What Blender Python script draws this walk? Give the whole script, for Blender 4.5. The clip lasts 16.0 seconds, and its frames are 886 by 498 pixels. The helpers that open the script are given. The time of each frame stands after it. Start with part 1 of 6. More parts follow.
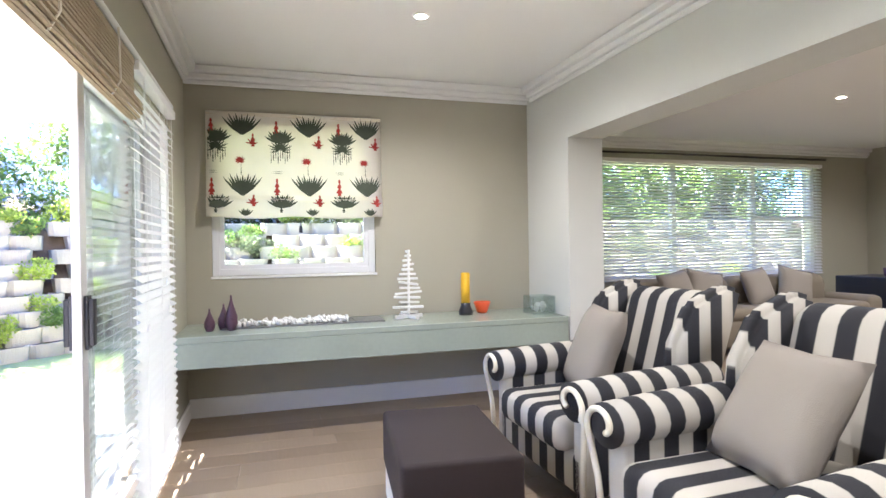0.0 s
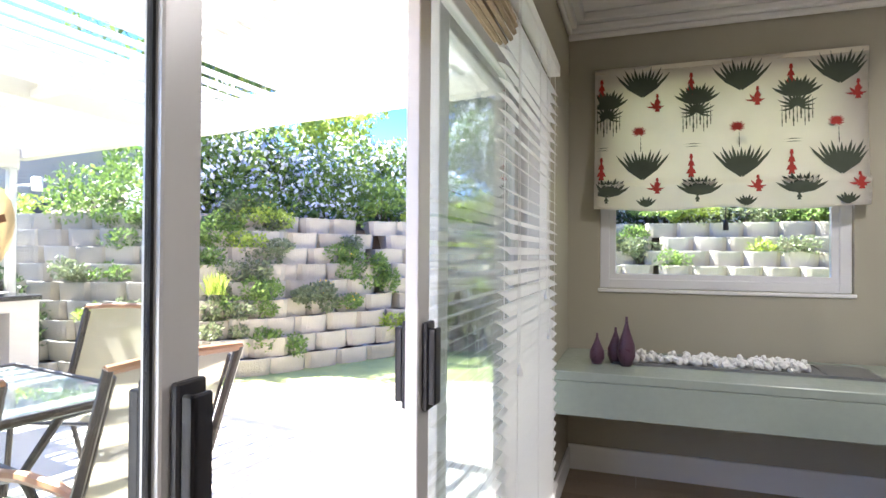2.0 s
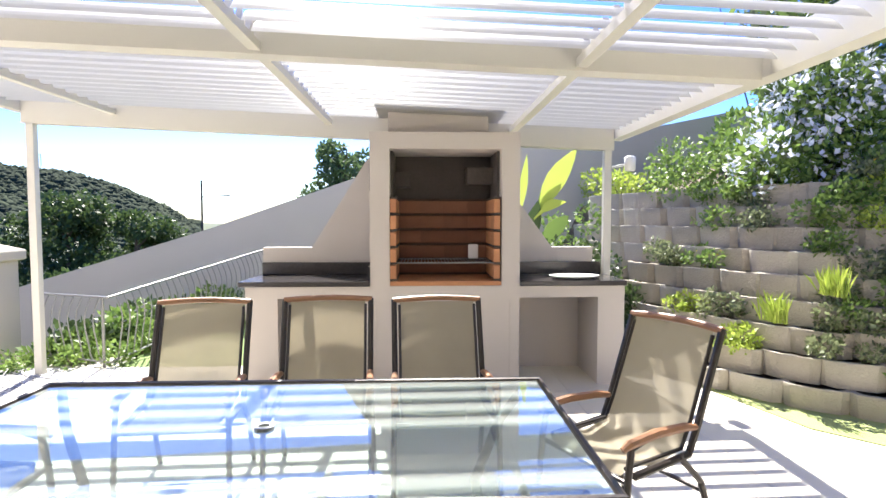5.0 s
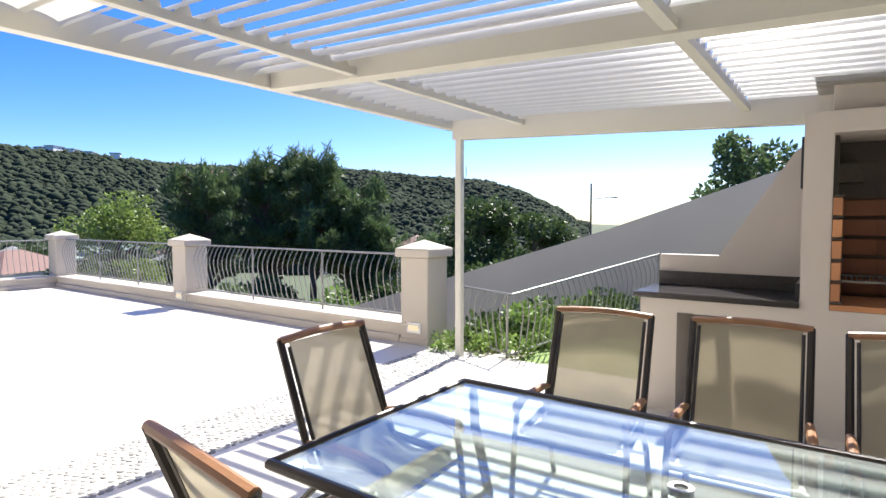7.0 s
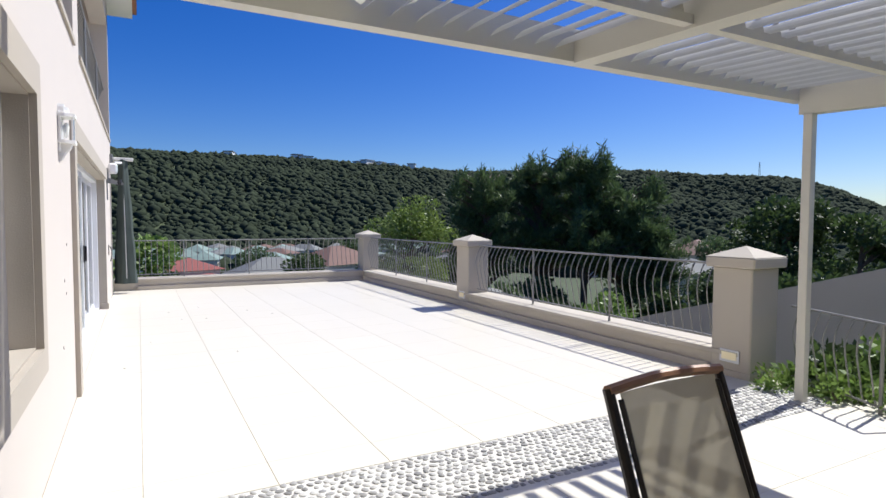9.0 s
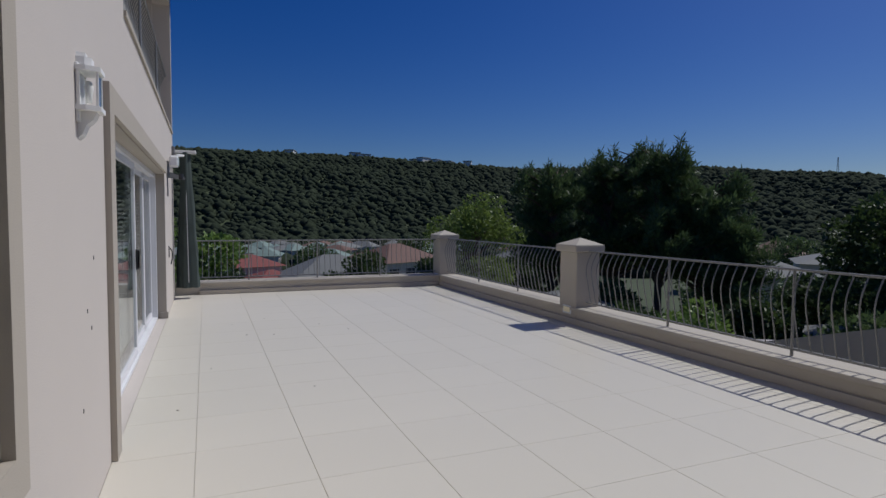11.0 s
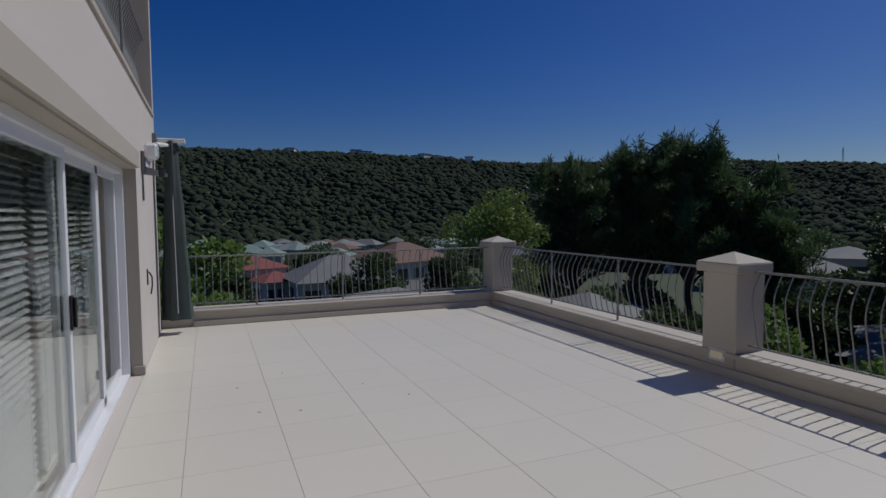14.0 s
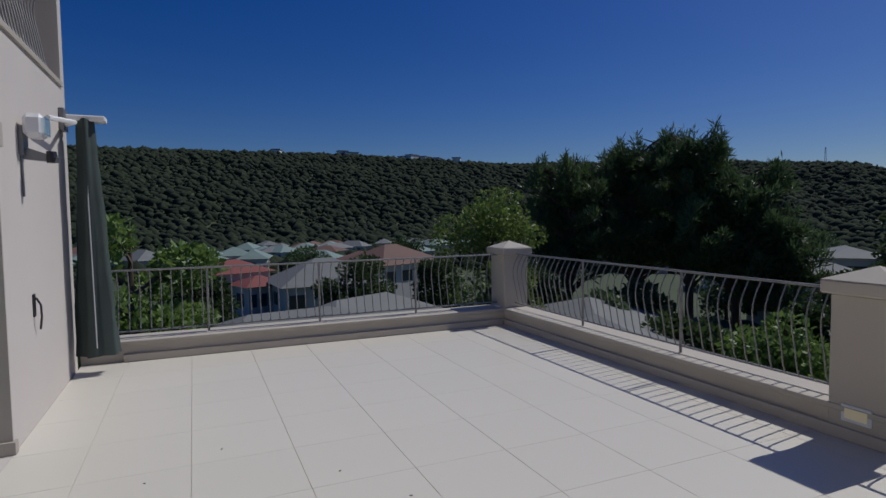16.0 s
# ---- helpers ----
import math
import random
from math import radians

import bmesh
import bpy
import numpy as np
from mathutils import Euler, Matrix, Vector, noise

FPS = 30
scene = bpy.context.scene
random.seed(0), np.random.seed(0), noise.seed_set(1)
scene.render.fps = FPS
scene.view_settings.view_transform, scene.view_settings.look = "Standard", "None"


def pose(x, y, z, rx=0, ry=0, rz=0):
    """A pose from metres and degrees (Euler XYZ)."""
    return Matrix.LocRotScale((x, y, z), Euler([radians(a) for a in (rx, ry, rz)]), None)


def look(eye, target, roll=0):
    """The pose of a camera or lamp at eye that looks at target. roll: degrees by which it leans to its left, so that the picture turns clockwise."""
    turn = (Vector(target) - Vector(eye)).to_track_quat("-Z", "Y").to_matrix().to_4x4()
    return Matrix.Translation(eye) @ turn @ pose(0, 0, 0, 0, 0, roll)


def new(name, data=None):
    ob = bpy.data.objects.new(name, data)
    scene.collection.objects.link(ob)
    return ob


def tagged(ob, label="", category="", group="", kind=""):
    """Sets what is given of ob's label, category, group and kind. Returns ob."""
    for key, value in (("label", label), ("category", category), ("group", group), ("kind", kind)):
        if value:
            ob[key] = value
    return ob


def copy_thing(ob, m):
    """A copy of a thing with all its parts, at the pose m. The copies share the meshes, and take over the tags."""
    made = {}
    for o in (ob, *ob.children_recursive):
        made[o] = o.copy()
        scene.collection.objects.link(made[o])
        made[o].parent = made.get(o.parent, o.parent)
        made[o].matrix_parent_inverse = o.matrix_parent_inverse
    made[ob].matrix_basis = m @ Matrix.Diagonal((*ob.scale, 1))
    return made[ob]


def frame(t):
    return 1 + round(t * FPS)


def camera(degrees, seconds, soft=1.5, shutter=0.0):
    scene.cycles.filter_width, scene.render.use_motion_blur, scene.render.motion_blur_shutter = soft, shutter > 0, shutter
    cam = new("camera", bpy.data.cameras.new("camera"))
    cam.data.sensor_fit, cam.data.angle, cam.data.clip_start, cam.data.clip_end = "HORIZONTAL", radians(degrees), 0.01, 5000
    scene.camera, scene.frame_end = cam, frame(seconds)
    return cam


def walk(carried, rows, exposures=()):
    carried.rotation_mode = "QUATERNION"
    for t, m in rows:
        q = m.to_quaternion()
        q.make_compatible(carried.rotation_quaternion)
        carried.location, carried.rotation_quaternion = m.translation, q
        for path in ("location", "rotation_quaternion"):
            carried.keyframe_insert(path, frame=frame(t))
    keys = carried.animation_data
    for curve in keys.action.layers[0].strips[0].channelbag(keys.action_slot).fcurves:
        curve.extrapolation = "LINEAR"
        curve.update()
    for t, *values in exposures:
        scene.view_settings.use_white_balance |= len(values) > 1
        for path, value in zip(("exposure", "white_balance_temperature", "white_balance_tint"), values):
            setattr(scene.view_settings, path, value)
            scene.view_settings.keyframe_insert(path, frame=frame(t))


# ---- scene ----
cam = camera(75.8, 16.0)
PATH = [
    (0, (0.469, -0.576, 1.303), (0.714, 1.409, 1.297), -0.9),
    (0.5, (0.372, -0.249, 1.285), (0.32, 1.75, 1.292), -0.8),
    (1, (0.29, 0.064, 1.290), (-0.092, 2.027, 1.304), -0.45),
    (1.5, (0.177, 0.359, 1.297), (-0.532, 2.229, 1.313), 0.1),
    (2, (0.051, 0.635, 1.302), (-0.92, 2.384, 1.317), 0.4),
    (2.5, (-0.066, 0.887, 1.304), (-1.289, 2.47, 1.312), 0.9),
    (3.0, (-0.180, 1.105, 1.325), (-1.685, 2.422, 1.318), 0.9),
    (3.2, (-0.240, 1.180, 1.335), (-1.855, 2.360, 1.318), 0.9),
    (5.3, (-0.857, 1.621, 1.441), (-2.851, 1.514, 1.337), -0.0),
    (5.5, (-0.896, 1.619, 1.434), (-2.88, 1.387, 1.336), 0.1),
    (6, (-0.986, 1.543, 1.448), (-2.902, 0.981, 1.347), 0.1),
    (6.5, (-1.036, 1.49, 1.47), (-2.822, 0.596, 1.362), -0.1),
    (7, (-1.111, 1.412, 1.458), (-2.741, 0.258, 1.355), -0.0),
    (7.5, (-1.208, 1.247, 1.475), (-2.649, -0.136, 1.371), -0.0),
    (8, (-1.298, 1.089, 1.487), (-2.588, -0.436, 1.383), -0.1),
    (8.5, (-1.387, 0.915, 1.465), (-2.503, -0.741, 1.367), 0.1),
    (9, (-1.451, 0.699, 1.437), (-2.393, -1.063, 1.341), 0.2),
    (9.5, (-1.467, 0.359, 1.455), (-2.312, -1.45, 1.355), 0.2),
    (9.7, (-1.502, 0.216, 1.473), (-2.32, -1.605, 1.356), 0.5),
    (11.8, (-1.54, -1.594, 1.476), (-2.286, -3.446, 1.373), -0.0),
    (12, (-1.572, -1.767, 1.514), (-2.311, -3.623, 1.402), -0.1),
    (12.5, (-1.616, -2.187, 1.506), (-2.356, -4.042, 1.396), -0.2),
    (13, (-1.638, -2.656, 1.545), (-2.386, -4.507, 1.43), -0.2),
    (13.5, (-1.63, -3.121, 1.584), (-2.386, -4.969, 1.468), -0.4),
    (14, (-1.631, -3.542, 1.605), (-2.393, -5.388, 1.486), -0.4),
    (14.5, (-1.65, -3.984, 1.607), (-2.422, -5.826, 1.492), -0.4),
    (15, (-1.784, -4.389, 1.574), (-2.57, -6.225, 1.464), -0.5),
    (15.5, (-1.97, -4.84, 1.58), (-2.764, -6.671, 1.468), -0.6),
    (16, (-2.162, -5.313, 1.601), (-2.964, -7.141, 1.485), -0.7),
]
EXPOSURES = [(0.0, 4.2, 6050, 15), (1.0, 3.78, 6100, 15), (2.0, 3.42, 6250, 15), (3.2, 2.7, 6450, 13), (5.3, 1.95, 6600, 10), (7.0, 1.48, 6600, 9), (8.5, 0.74, 6450, 8), (9.7, -0.02, 6200, 8), (11.8, -1.05, 6200, 9), (14.5, -1.08, 6200, 9), (16.0, -0.95, 6150, 9)]
walk(cam, [(t, look(e, g, r)) for t, e, g, r in PATH], EXPOSURES)

# ---- light ----
SUN = Vector((-0.735, -0.112, 0.93)).normalized()
world = bpy.data.worlds.new("world")
scene.world = world
world.use_nodes = True
wn = world.node_tree.nodes
sky = wn.new("ShaderNodeTexSky")
sky.sky_type, sky.sun_disc = "NISHITA", False
sky.sun_elevation = math.asin(SUN.z)
sky.sun_rotation = math.atan2(SUN.x, SUN.y)
sky.altitude, sky.air_density, sky.dust_density, sky.ozone_density = 600, 1.0, 1.2, 7.0
wn["Background"].inputs[1].default_value = 0.088
deep = wn.new("ShaderNodeHueSaturation")
deep.inputs["Hue"].default_value, deep.inputs["Saturation"].default_value = 0.518, 1.32
world.node_tree.links.new(sky.outputs[0], deep.inputs["Color"])
world.node_tree.links.new(deep.outputs[0], wn["Background"].inputs[0])
sun = bpy.data.lights.new("sun", "SUN")
sun.energy, sun.angle, sun.color = 4.8, radians(0.53), (1.0, 0.96, 0.9)
sun_ob = new("sun", sun)
sun_ob.matrix_world = look(SUN * 60, (0, 0, 0))


# ---- materials ----
def mat(name, col, rough=0.6, var=0.08, scale=3.0, bump=0.05, bscale=80.0, metal=0.0, col2=None, island=0.0, spec=0.5, space="Object", stretch=(1, 1, 1)):
    m = bpy.data.materials.new(name)
    m.use_nodes = True
    nt = m.node_tree
    n, l = nt.nodes, nt.links
    p = n["Principled BSDF"]
    tc = n.new("ShaderNodeTexCoord")
    mp = n.new("ShaderNodeMapping")
    mp.inputs["Scale"].default_value = stretch
    l.new(tc.outputs[space], mp.inputs[0])
    big, fine = n.new("ShaderNodeTexNoise"), n.new("ShaderNodeTexNoise")
    big.inputs["Scale"].default_value, big.inputs["Detail"].default_value = scale, 5
    fine.inputs["Scale"].default_value, fine.inputs["Detail"].default_value = bscale, 4
    l.new(mp.outputs[0], big.inputs["Vector"])
    l.new(mp.outputs[0], fine.inputs["Vector"])
    ramp = n.new("ShaderNodeMixRGB")
    dark = col2 or tuple(c * (1 - 2.2 * var) for c in col)
    light = tuple(min(1, c * (1 + var)) for c in col)
    ramp.inputs[1].default_value, ramp.inputs[2].default_value = (*dark, 1), (*light, 1)
    mx = n.new("ShaderNodeMath")
    mx.operation = "MULTIPLY_ADD"
    mx.inputs[1].default_value = 0.35
    l.new(fine.outputs[0], mx.inputs[0])
    mm = n.new("ShaderNodeMath")
    mm.operation = "MULTIPLY"
    mm.inputs[1].default_value = 0.75
    l.new(big.outputs[0], mm.inputs[0])
    l.new(mm.outputs[0], mx.inputs[2])
    fac = mx.outputs[0]
    if island:
        geo, inf = n.new("ShaderNodeNewGeometry"), n.new("ShaderNodeObjectInfo")
        ad = n.new("ShaderNodeMath")
        ad.operation = "ADD"
        l.new(geo.outputs["Random Per Island"], ad.inputs[0])
        l.new(inf.outputs["Random"], ad.inputs[1])
        fr = n.new("ShaderNodeMath")
        fr.operation = "FRACT"
        l.new(ad.outputs[0], fr.inputs[0])
        mi = n.new("ShaderNodeMixRGB")
        mi.inputs[0].default_value = island
        l.new(fac, mi.inputs[1])
        l.new(fr.outputs[0], mi.inputs[2])
        fac = mi.outputs[0]
    l.new(fac, ramp.inputs[0])
    l.new(ramp.outputs[0], p.inputs["Base Color"])
    rr = n.new("ShaderNodeMapRange")
    rr.inputs["To Min"].default_value, rr.inputs["To Max"].default_value = max(0.02, rough - 0.08), min(1, rough + 0.08)
    l.new(fine.outputs[0], rr.inputs["Value"])
    l.new(rr.outputs[0], p.inputs["Roughness"])
    p.inputs["Metallic"].default_value = metal
    p.inputs["Specular IOR Level"].default_value = spec
    if bump:
        b = n.new("ShaderNodeBump")
        b.inputs["Strength"].default_value, b.inputs["Distance"].default_value = bump, 0.02
        l.new(fine.outputs[0], b.inputs["Height"])
        l.new(b.outputs[0], p.inputs["Normal"])
    return m


def leaf_mat(name, col, col2, trans=0.35):
    m = mat(name, col, 0.5, 0.1, 1.5, 0, 30, 0, col2, island=0.7, spec=0.35)
    n, l = m.node_tree.nodes, m.node_tree.links
    p = n["Principled BSDF"]
    src = p.inputs["Base Color"].links[0].from_socket
    t, mix = n.new("ShaderNodeBsdfTranslucent"), n.new("ShaderNodeMixShader")
    l.new(src, t.inputs[0])
    mix.inputs[0].default_value = trans
    l.new(p.outputs[0], mix.inputs[1])
    l.new(t.outputs[0], mix.inputs[2])
    l.new(mix.outputs[0], n["Material Output"].inputs[0])
    return m


def glass_mat(name, tint=(0.93, 0.97, 0.96), gloss=0.12, diffuse_share=0.0):
    m = bpy.data.materials.new(name)
    m.use_nodes = True
    n, l = m.node_tree.nodes, m.node_tree.links
    n.remove(n["Principled BSDF"])
    tr, gl, mix, fr, mul, pw = (n.new("ShaderNode" + k) for k in ("BsdfTransparent", "BsdfGlossy", "MixShader", "LayerWeight", "Math", "Math"))
    tr.inputs[0].default_value = (*tint, 1)
    gl.inputs["Roughness"].default_value = 0.01
    fr.inputs["Blend"].default_value = 0.5
    pw.operation, pw.inputs[1].default_value = "POWER", 4.0
    mul.operation, mul.inputs[1].default_value, mul.inputs[2].default_value = "MULTIPLY_ADD", 0.9, gloss * 0.35
    mul.use_clamp = True
    l.new(fr.outputs["Facing"], pw.inputs[0])
    l.new(pw.outputs[0], mul.inputs[0])
    l.new(mul.outputs[0], mix.inputs[0])
    l.new(tr.outputs[0], mix.inputs[1])
    l.new(gl.outputs[0], mix.inputs[2])
    last = mix
    # mixes a pale diffuse share into the glass, varied by noise
    if diffuse_share:
        df, dm, nz, mr = (n.new("ShaderNode" + k) for k in ("BsdfDiffuse", "MixShader", "TexNoise", "MapRange"))
        df.inputs[0].default_value = (0.80, 0.84, 0.82, 1)
        nz.inputs["Scale"].default_value = 6
        mr.inputs["To Min"].default_value, mr.inputs["To Max"].default_value = diffuse_share * 0.7, diffuse_share * 1.3
        l.new(nz.outputs[0], mr.inputs["Value"])
        l.new(mr.outputs[0], dm.inputs[0])
        l.new(mix.outputs[0], dm.inputs[1])
        l.new(df.outputs[0], dm.inputs[2])
        last = dm
    l.new(last.outputs[0], n["Material Output"].inputs[0])
    return m


def glow_mat(name, col, power):
    m = bpy.data.materials.new(name)
    m.use_nodes = True
    p = m.node_tree.nodes["Principled BSDF"]
    p.inputs["Base Color"].default_value = (*col, 1)
    p.inputs["Emission Color"].default_value = (*col, 1)
    p.inputs["Emission Strength"].default_value = power
    return m


def stripe_mat(name, axis, pitch=0.13, shift=0.0):
    """Woven upholstery with wide dark and cream stripes across one axis of the thing."""
    m = mat(name, (0.50, 0.465, 0.40), 0.85, 0.06, 5, 0.3, 350)
    n, l = m.node_tree.nodes, m.node_tree.links
    p = n["Principled BSDF"]
    src = p.inputs["Base Color"].links[0].from_socket
    tc, sep, ma, fr, gt, mix = (n.new("ShaderNode" + k) for k in ("TexCoord", "SeparateXYZ", "Math", "Math", "MapRange", "MixRGB"))
    l.new(tc.outputs["Object"], sep.inputs[0])
    ma.operation, ma.inputs[1].default_value, ma.inputs[2].default_value = "MULTIPLY_ADD", 1 / pitch, 50.0 + shift
    l.new(sep.outputs[axis], ma.inputs[0])
    fr.operation, fr.inputs[1].default_value = "PINGPONG", 0.5
    l.new(ma.outputs[0], fr.inputs[0])
    gt.inputs["From Min"].default_value, gt.inputs["From Max"].default_value = 0.225, 0.265
    l.new(fr.outputs[0], gt.inputs["Value"])
    l.new(gt.outputs[0], mix.inputs[0])
    l.new(src, mix.inputs[1])
    mix.inputs[2].default_value = (0.018, 0.018, 0.022, 1)
    l.new(mix.outputs[0], p.inputs["Base Color"])
    return m


def sling_mat(name, col, back=0.6, clear=0.1):
    m = mat(name, col, 0.75, 0.06, 8, 0.3, 500)
    n, l = m.node_tree.nodes, m.node_tree.links
    p = n["Principled BSDF"]
    src = p.inputs["Base Color"].links[0].from_socket
    t, tr, mix, mix2 = (n.new("ShaderNode" + k) for k in ("BsdfTranslucent", "BsdfTransparent", "MixShader", "MixShader"))
    l.new(src, t.inputs[0])
    mix.inputs[0].default_value = back
    l.new(p.outputs[0], mix.inputs[1])
    l.new(t.outputs[0], mix.inputs[2])
    mix2.inputs[0].default_value = clear
    l.new(mix.outputs[0], mix2.inputs[1])
    l.new(tr.outputs[0], mix2.inputs[2])
    l.new(mix2.outputs[0], n["Material Output"].inputs[0])
    return m


M = {
    "plaster_out": mat("plaster_out", (0.57, 0.518, 0.475), 0.85, 0.04, 0.8, 0.12, 140),
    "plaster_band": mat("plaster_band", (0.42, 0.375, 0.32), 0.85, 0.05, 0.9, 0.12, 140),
    "plaster_pillar": mat("plaster_pillar", (0.52, 0.47, 0.40), 0.85, 0.06, 1.2, 0.12, 120),
    "plaster_grey": mat("plaster_grey", (0.48, 0.455, 0.44), 0.9, 0.06, 0.5, 0.1, 60),
    "tile": mat("tile", (0.68, 0.637, 0.55), 0.42, 0.03, 0.7, 0.03, 60, island=0.25),
    "grout": mat("grout", (0.62, 0.58, 0.50), 0.9, 0.1, 4),
    "pebble": mat("pebble", (0.50, 0.49, 0.47), 0.6, 0.12, 9, 0.1, 50, 0, (0.17, 0.17, 0.165), island=0.85),
    "pebble_bed": mat("pebble_bed", (0.66, 0.64, 0.60), 0.9, 0.1, 6, 0.1, 90),
    "wall_in": mat("wall_in", (0.40, 0.375, 0.295), 0.85, 0.02, 0.6, 0.06, 160),
    "wall_pale": mat("wall_pale", (0.60, 0.60, 0.56), 0.85, 0.02, 0.6, 0.06, 160),
    "white": mat("white", (0.80, 0.79, 0.77), 0.5, 0.02, 1.0, 0.03, 90),
    "ceiling": mat("ceiling", (0.88, 0.87, 0.85), 0.9, 0.015, 0.5, 0.04, 120),
    "alu": mat("alu", (0.74, 0.74, 0.76), 0.35, 0.03, 2, 0.02, 90),
    "alu_pergola": mat("alu_pergola", (0.62, 0.595, 0.53), 0.4, 0.03, 1.5, 0.02, 70),
    "louvre": mat("louvre", (0.66, 0.65, 0.61), 0.4, 0.02, 1.5, 0.02, 70),
    # door aluminium darkened for door 1, whose frames show their shaded room side
    "silver": mat("silver", (0.60, 0.59, 0.59), 0.35, 0.03, 2, 0.02, 90, 0.35),
    "seal": mat("seal", (0.015, 0.015, 0.016), 0.8, 0.1, 20),
    "black": mat("black", (0.02, 0.02, 0.024), 0.4, 0.1, 6, 0.03, 60),
    "granite": mat("granite", (0.05, 0.045, 0.045), 0.15, 0.3, 40, 0.02, 200),
    "glass": glass_mat("glass"),
    "glass_table": glass_mat("glass_table", (0.84, 0.94, 0.92), 0.34, 0.12),
    "floor_wood": mat("floor_wood", (0.28, 0.215, 0.15), 0.5, 0.2, 3, 0.1, 40, 0, (0.165, 0.12, 0.08), island=0.45, stretch=(1, 0.12, 1)),
    "shelf": mat("shelf", (0.33, 0.37, 0.32), 0.22, 0.1, 2.0, 0.04, 30, 0, (0.25, 0.29, 0.245)),
    "steel": mat("steel", (0.25, 0.255, 0.26), 0.45, 0.1, 6, 0.04, 80, 0.7),
    "rail_steel": mat("rail_steel", (0.27, 0.268, 0.26), 0.45, 0.1, 6, 0.04, 80, 0.2),
    "bronze": mat("bronze", (0.035, 0.028, 0.024), 0.35, 0.15, 6, 0.04, 90, 0.3),
    "teak": mat("teak", (0.30, 0.15, 0.075), 0.45, 0.25, 6, 0.1, 60, stretch=(1, 1, 6)),
    "sling": sling_mat("sling", (0.34, 0.30, 0.215), 0.45, 0.07),
    "brick": mat("brick", (0.52, 0.25, 0.12), 0.85, 0.2, 5, 0.25, 90, 0, (0.33, 0.14, 0.07), island=0.5),
    "brick_dark": mat("brick_dark", (0.23, 0.105, 0.06), 0.9, 0.25, 5, 0.25, 90, 0, (0.10, 0.045, 0.03), island=0.4),
    "soot": mat("soot", (0.10, 0.085, 0.075), 0.95, 0.3, 2, 0.2, 40),
    "mortar": mat("mortar", (0.12, 0.08, 0.06), 0.95, 0.2, 6, 0.2, 60),
    "block": mat("block", (0.45, 0.415, 0.355), 0.95, 0.18, 3.5, 0.5, 60, 0, (0.25, 0.22, 0.17), island=0.35),
    "soil": mat("soil", (0.14, 0.105, 0.075), 0.95, 0.3, 6, 0.6, 40),
    "grass": mat("grass", (0.17, 0.26, 0.05), 0.8, 0.25, 5, 0.6, 120, 0, (0.05, 0.09, 0.022)),
    # paler and yellower than the grass of the other lawn
    "lawn_pale": mat("lawn_pale", (0.34, 0.37, 0.14), 0.85, 0.25, 5, 0.6, 120, 0, (0.17, 0.24, 0.07)),
    "stripe_y": stripe_mat("stripe_y", 1),
    "stripe_x": stripe_mat("stripe_x", 0),
    "cushion": mat("cushion", (0.27, 0.235, 0.20), 0.9, 0.05, 4, 0.3, 300),
    "sofa": mat("sofa", (0.20, 0.165, 0.12), 0.9, 0.08, 3, 0.2, 200),
    "ottoman": mat("ottoman", (0.021, 0.011, 0.009), 0.75, 0.1, 4, 0.25, 300),
    "linen": mat("linen", (0.74, 0.68, 0.56), 0.9, 0.05, 3, 0.2, 400),
    "print_green": mat("print_green", (0.07, 0.085, 0.06), 0.9, 0.25, 12, 0.1, 200),
    "print_red": mat("print_red", (0.42, 0.045, 0.035), 0.9, 0.2, 12, 0.1, 200),
    "bamboo": mat("bamboo", (0.42, 0.34, 0.22), 0.7, 0.25, 10, 0.4, 60, 0, (0.22, 0.17, 0.1), stretch=(1, 1, 12)),
    "canvas": mat("canvas", (0.055, 0.075, 0.07), 0.85, 0.2, 3, 0.2, 200),
    "purple": mat("purple", (0.10, 0.045, 0.075), 0.3, 0.15, 8, 0.05, 60),
    "yellow": mat("yellow", (0.85, 0.48, 0.02), 0.4, 0.2, 9, 0.03, 60),
    "red": mat("red", (0.7, 0.09, 0.02), 0.3, 0.1, 5, 0.02, 60),
    "sea": mat("sea", (0.25, 0.33, 0.40), 0.3, 0.05, 0.01, 0, 1),
}


# the lounge wing stands turned by ten degrees to the terrace
WING = Matrix.Translation((-0.233, 2.486, 0)) @ pose(0, 0, 0, 0, 0, 10) @ Matrix.Translation((0.233, -2.486, 0))


# ---- building helpers ----
def part(name, bm, material, parent=None, label="", smooth=False):
    me = bpy.data.meshes.new(name)
    bm.to_mesh(me)
    bm.free()
    me.materials.append(material)
    if smooth:
        me.polygons.foreach_set("use_smooth", [True] * len(me.polygons))
    ob = new(name, me)
    if parent:
        ob.parent = parent
    if label:
        tagged(ob, label)
    return ob


def share(name, me, parent, m):
    """One more object on a mesh that is there already."""
    ob = new(name, me)
    ob.parent = parent
    ob.matrix_basis = m
    return ob


def thing(name, label, category, m=None, group=""):
    ob = new(name)
    ob.empty_display_size = 0.2
    if m is not None:
        ob.matrix_basis = m
    return tagged(ob, label, category, group)


def solid(name, bm, material, label, category, smooth=False, group=""):
    return tagged(part(name, bm, material, None, "", smooth), label, category, group)


def structure(name, bm, material, label=""):
    return tagged(part(name, bm, material), label, kind="structure")


def box(bm, x0, x1, y0, y1, z0, z1, bevel=0.0, seg=1):
    g = bmesh.ops.create_cube(bm, size=1, matrix=Matrix.LocRotScale(((x0 + x1) / 2, (y0 + y1) / 2, (z0 + z1) / 2), None, (x1 - x0, y1 - y0, z1 - z0)))
    if bevel:
        es = list({e for v in g["verts"] for e in v.link_edges})
        bmesh.ops.bevel(bm, geom=es, offset=bevel, segments=seg, affect="EDGES", profile=0.5)
    return bm


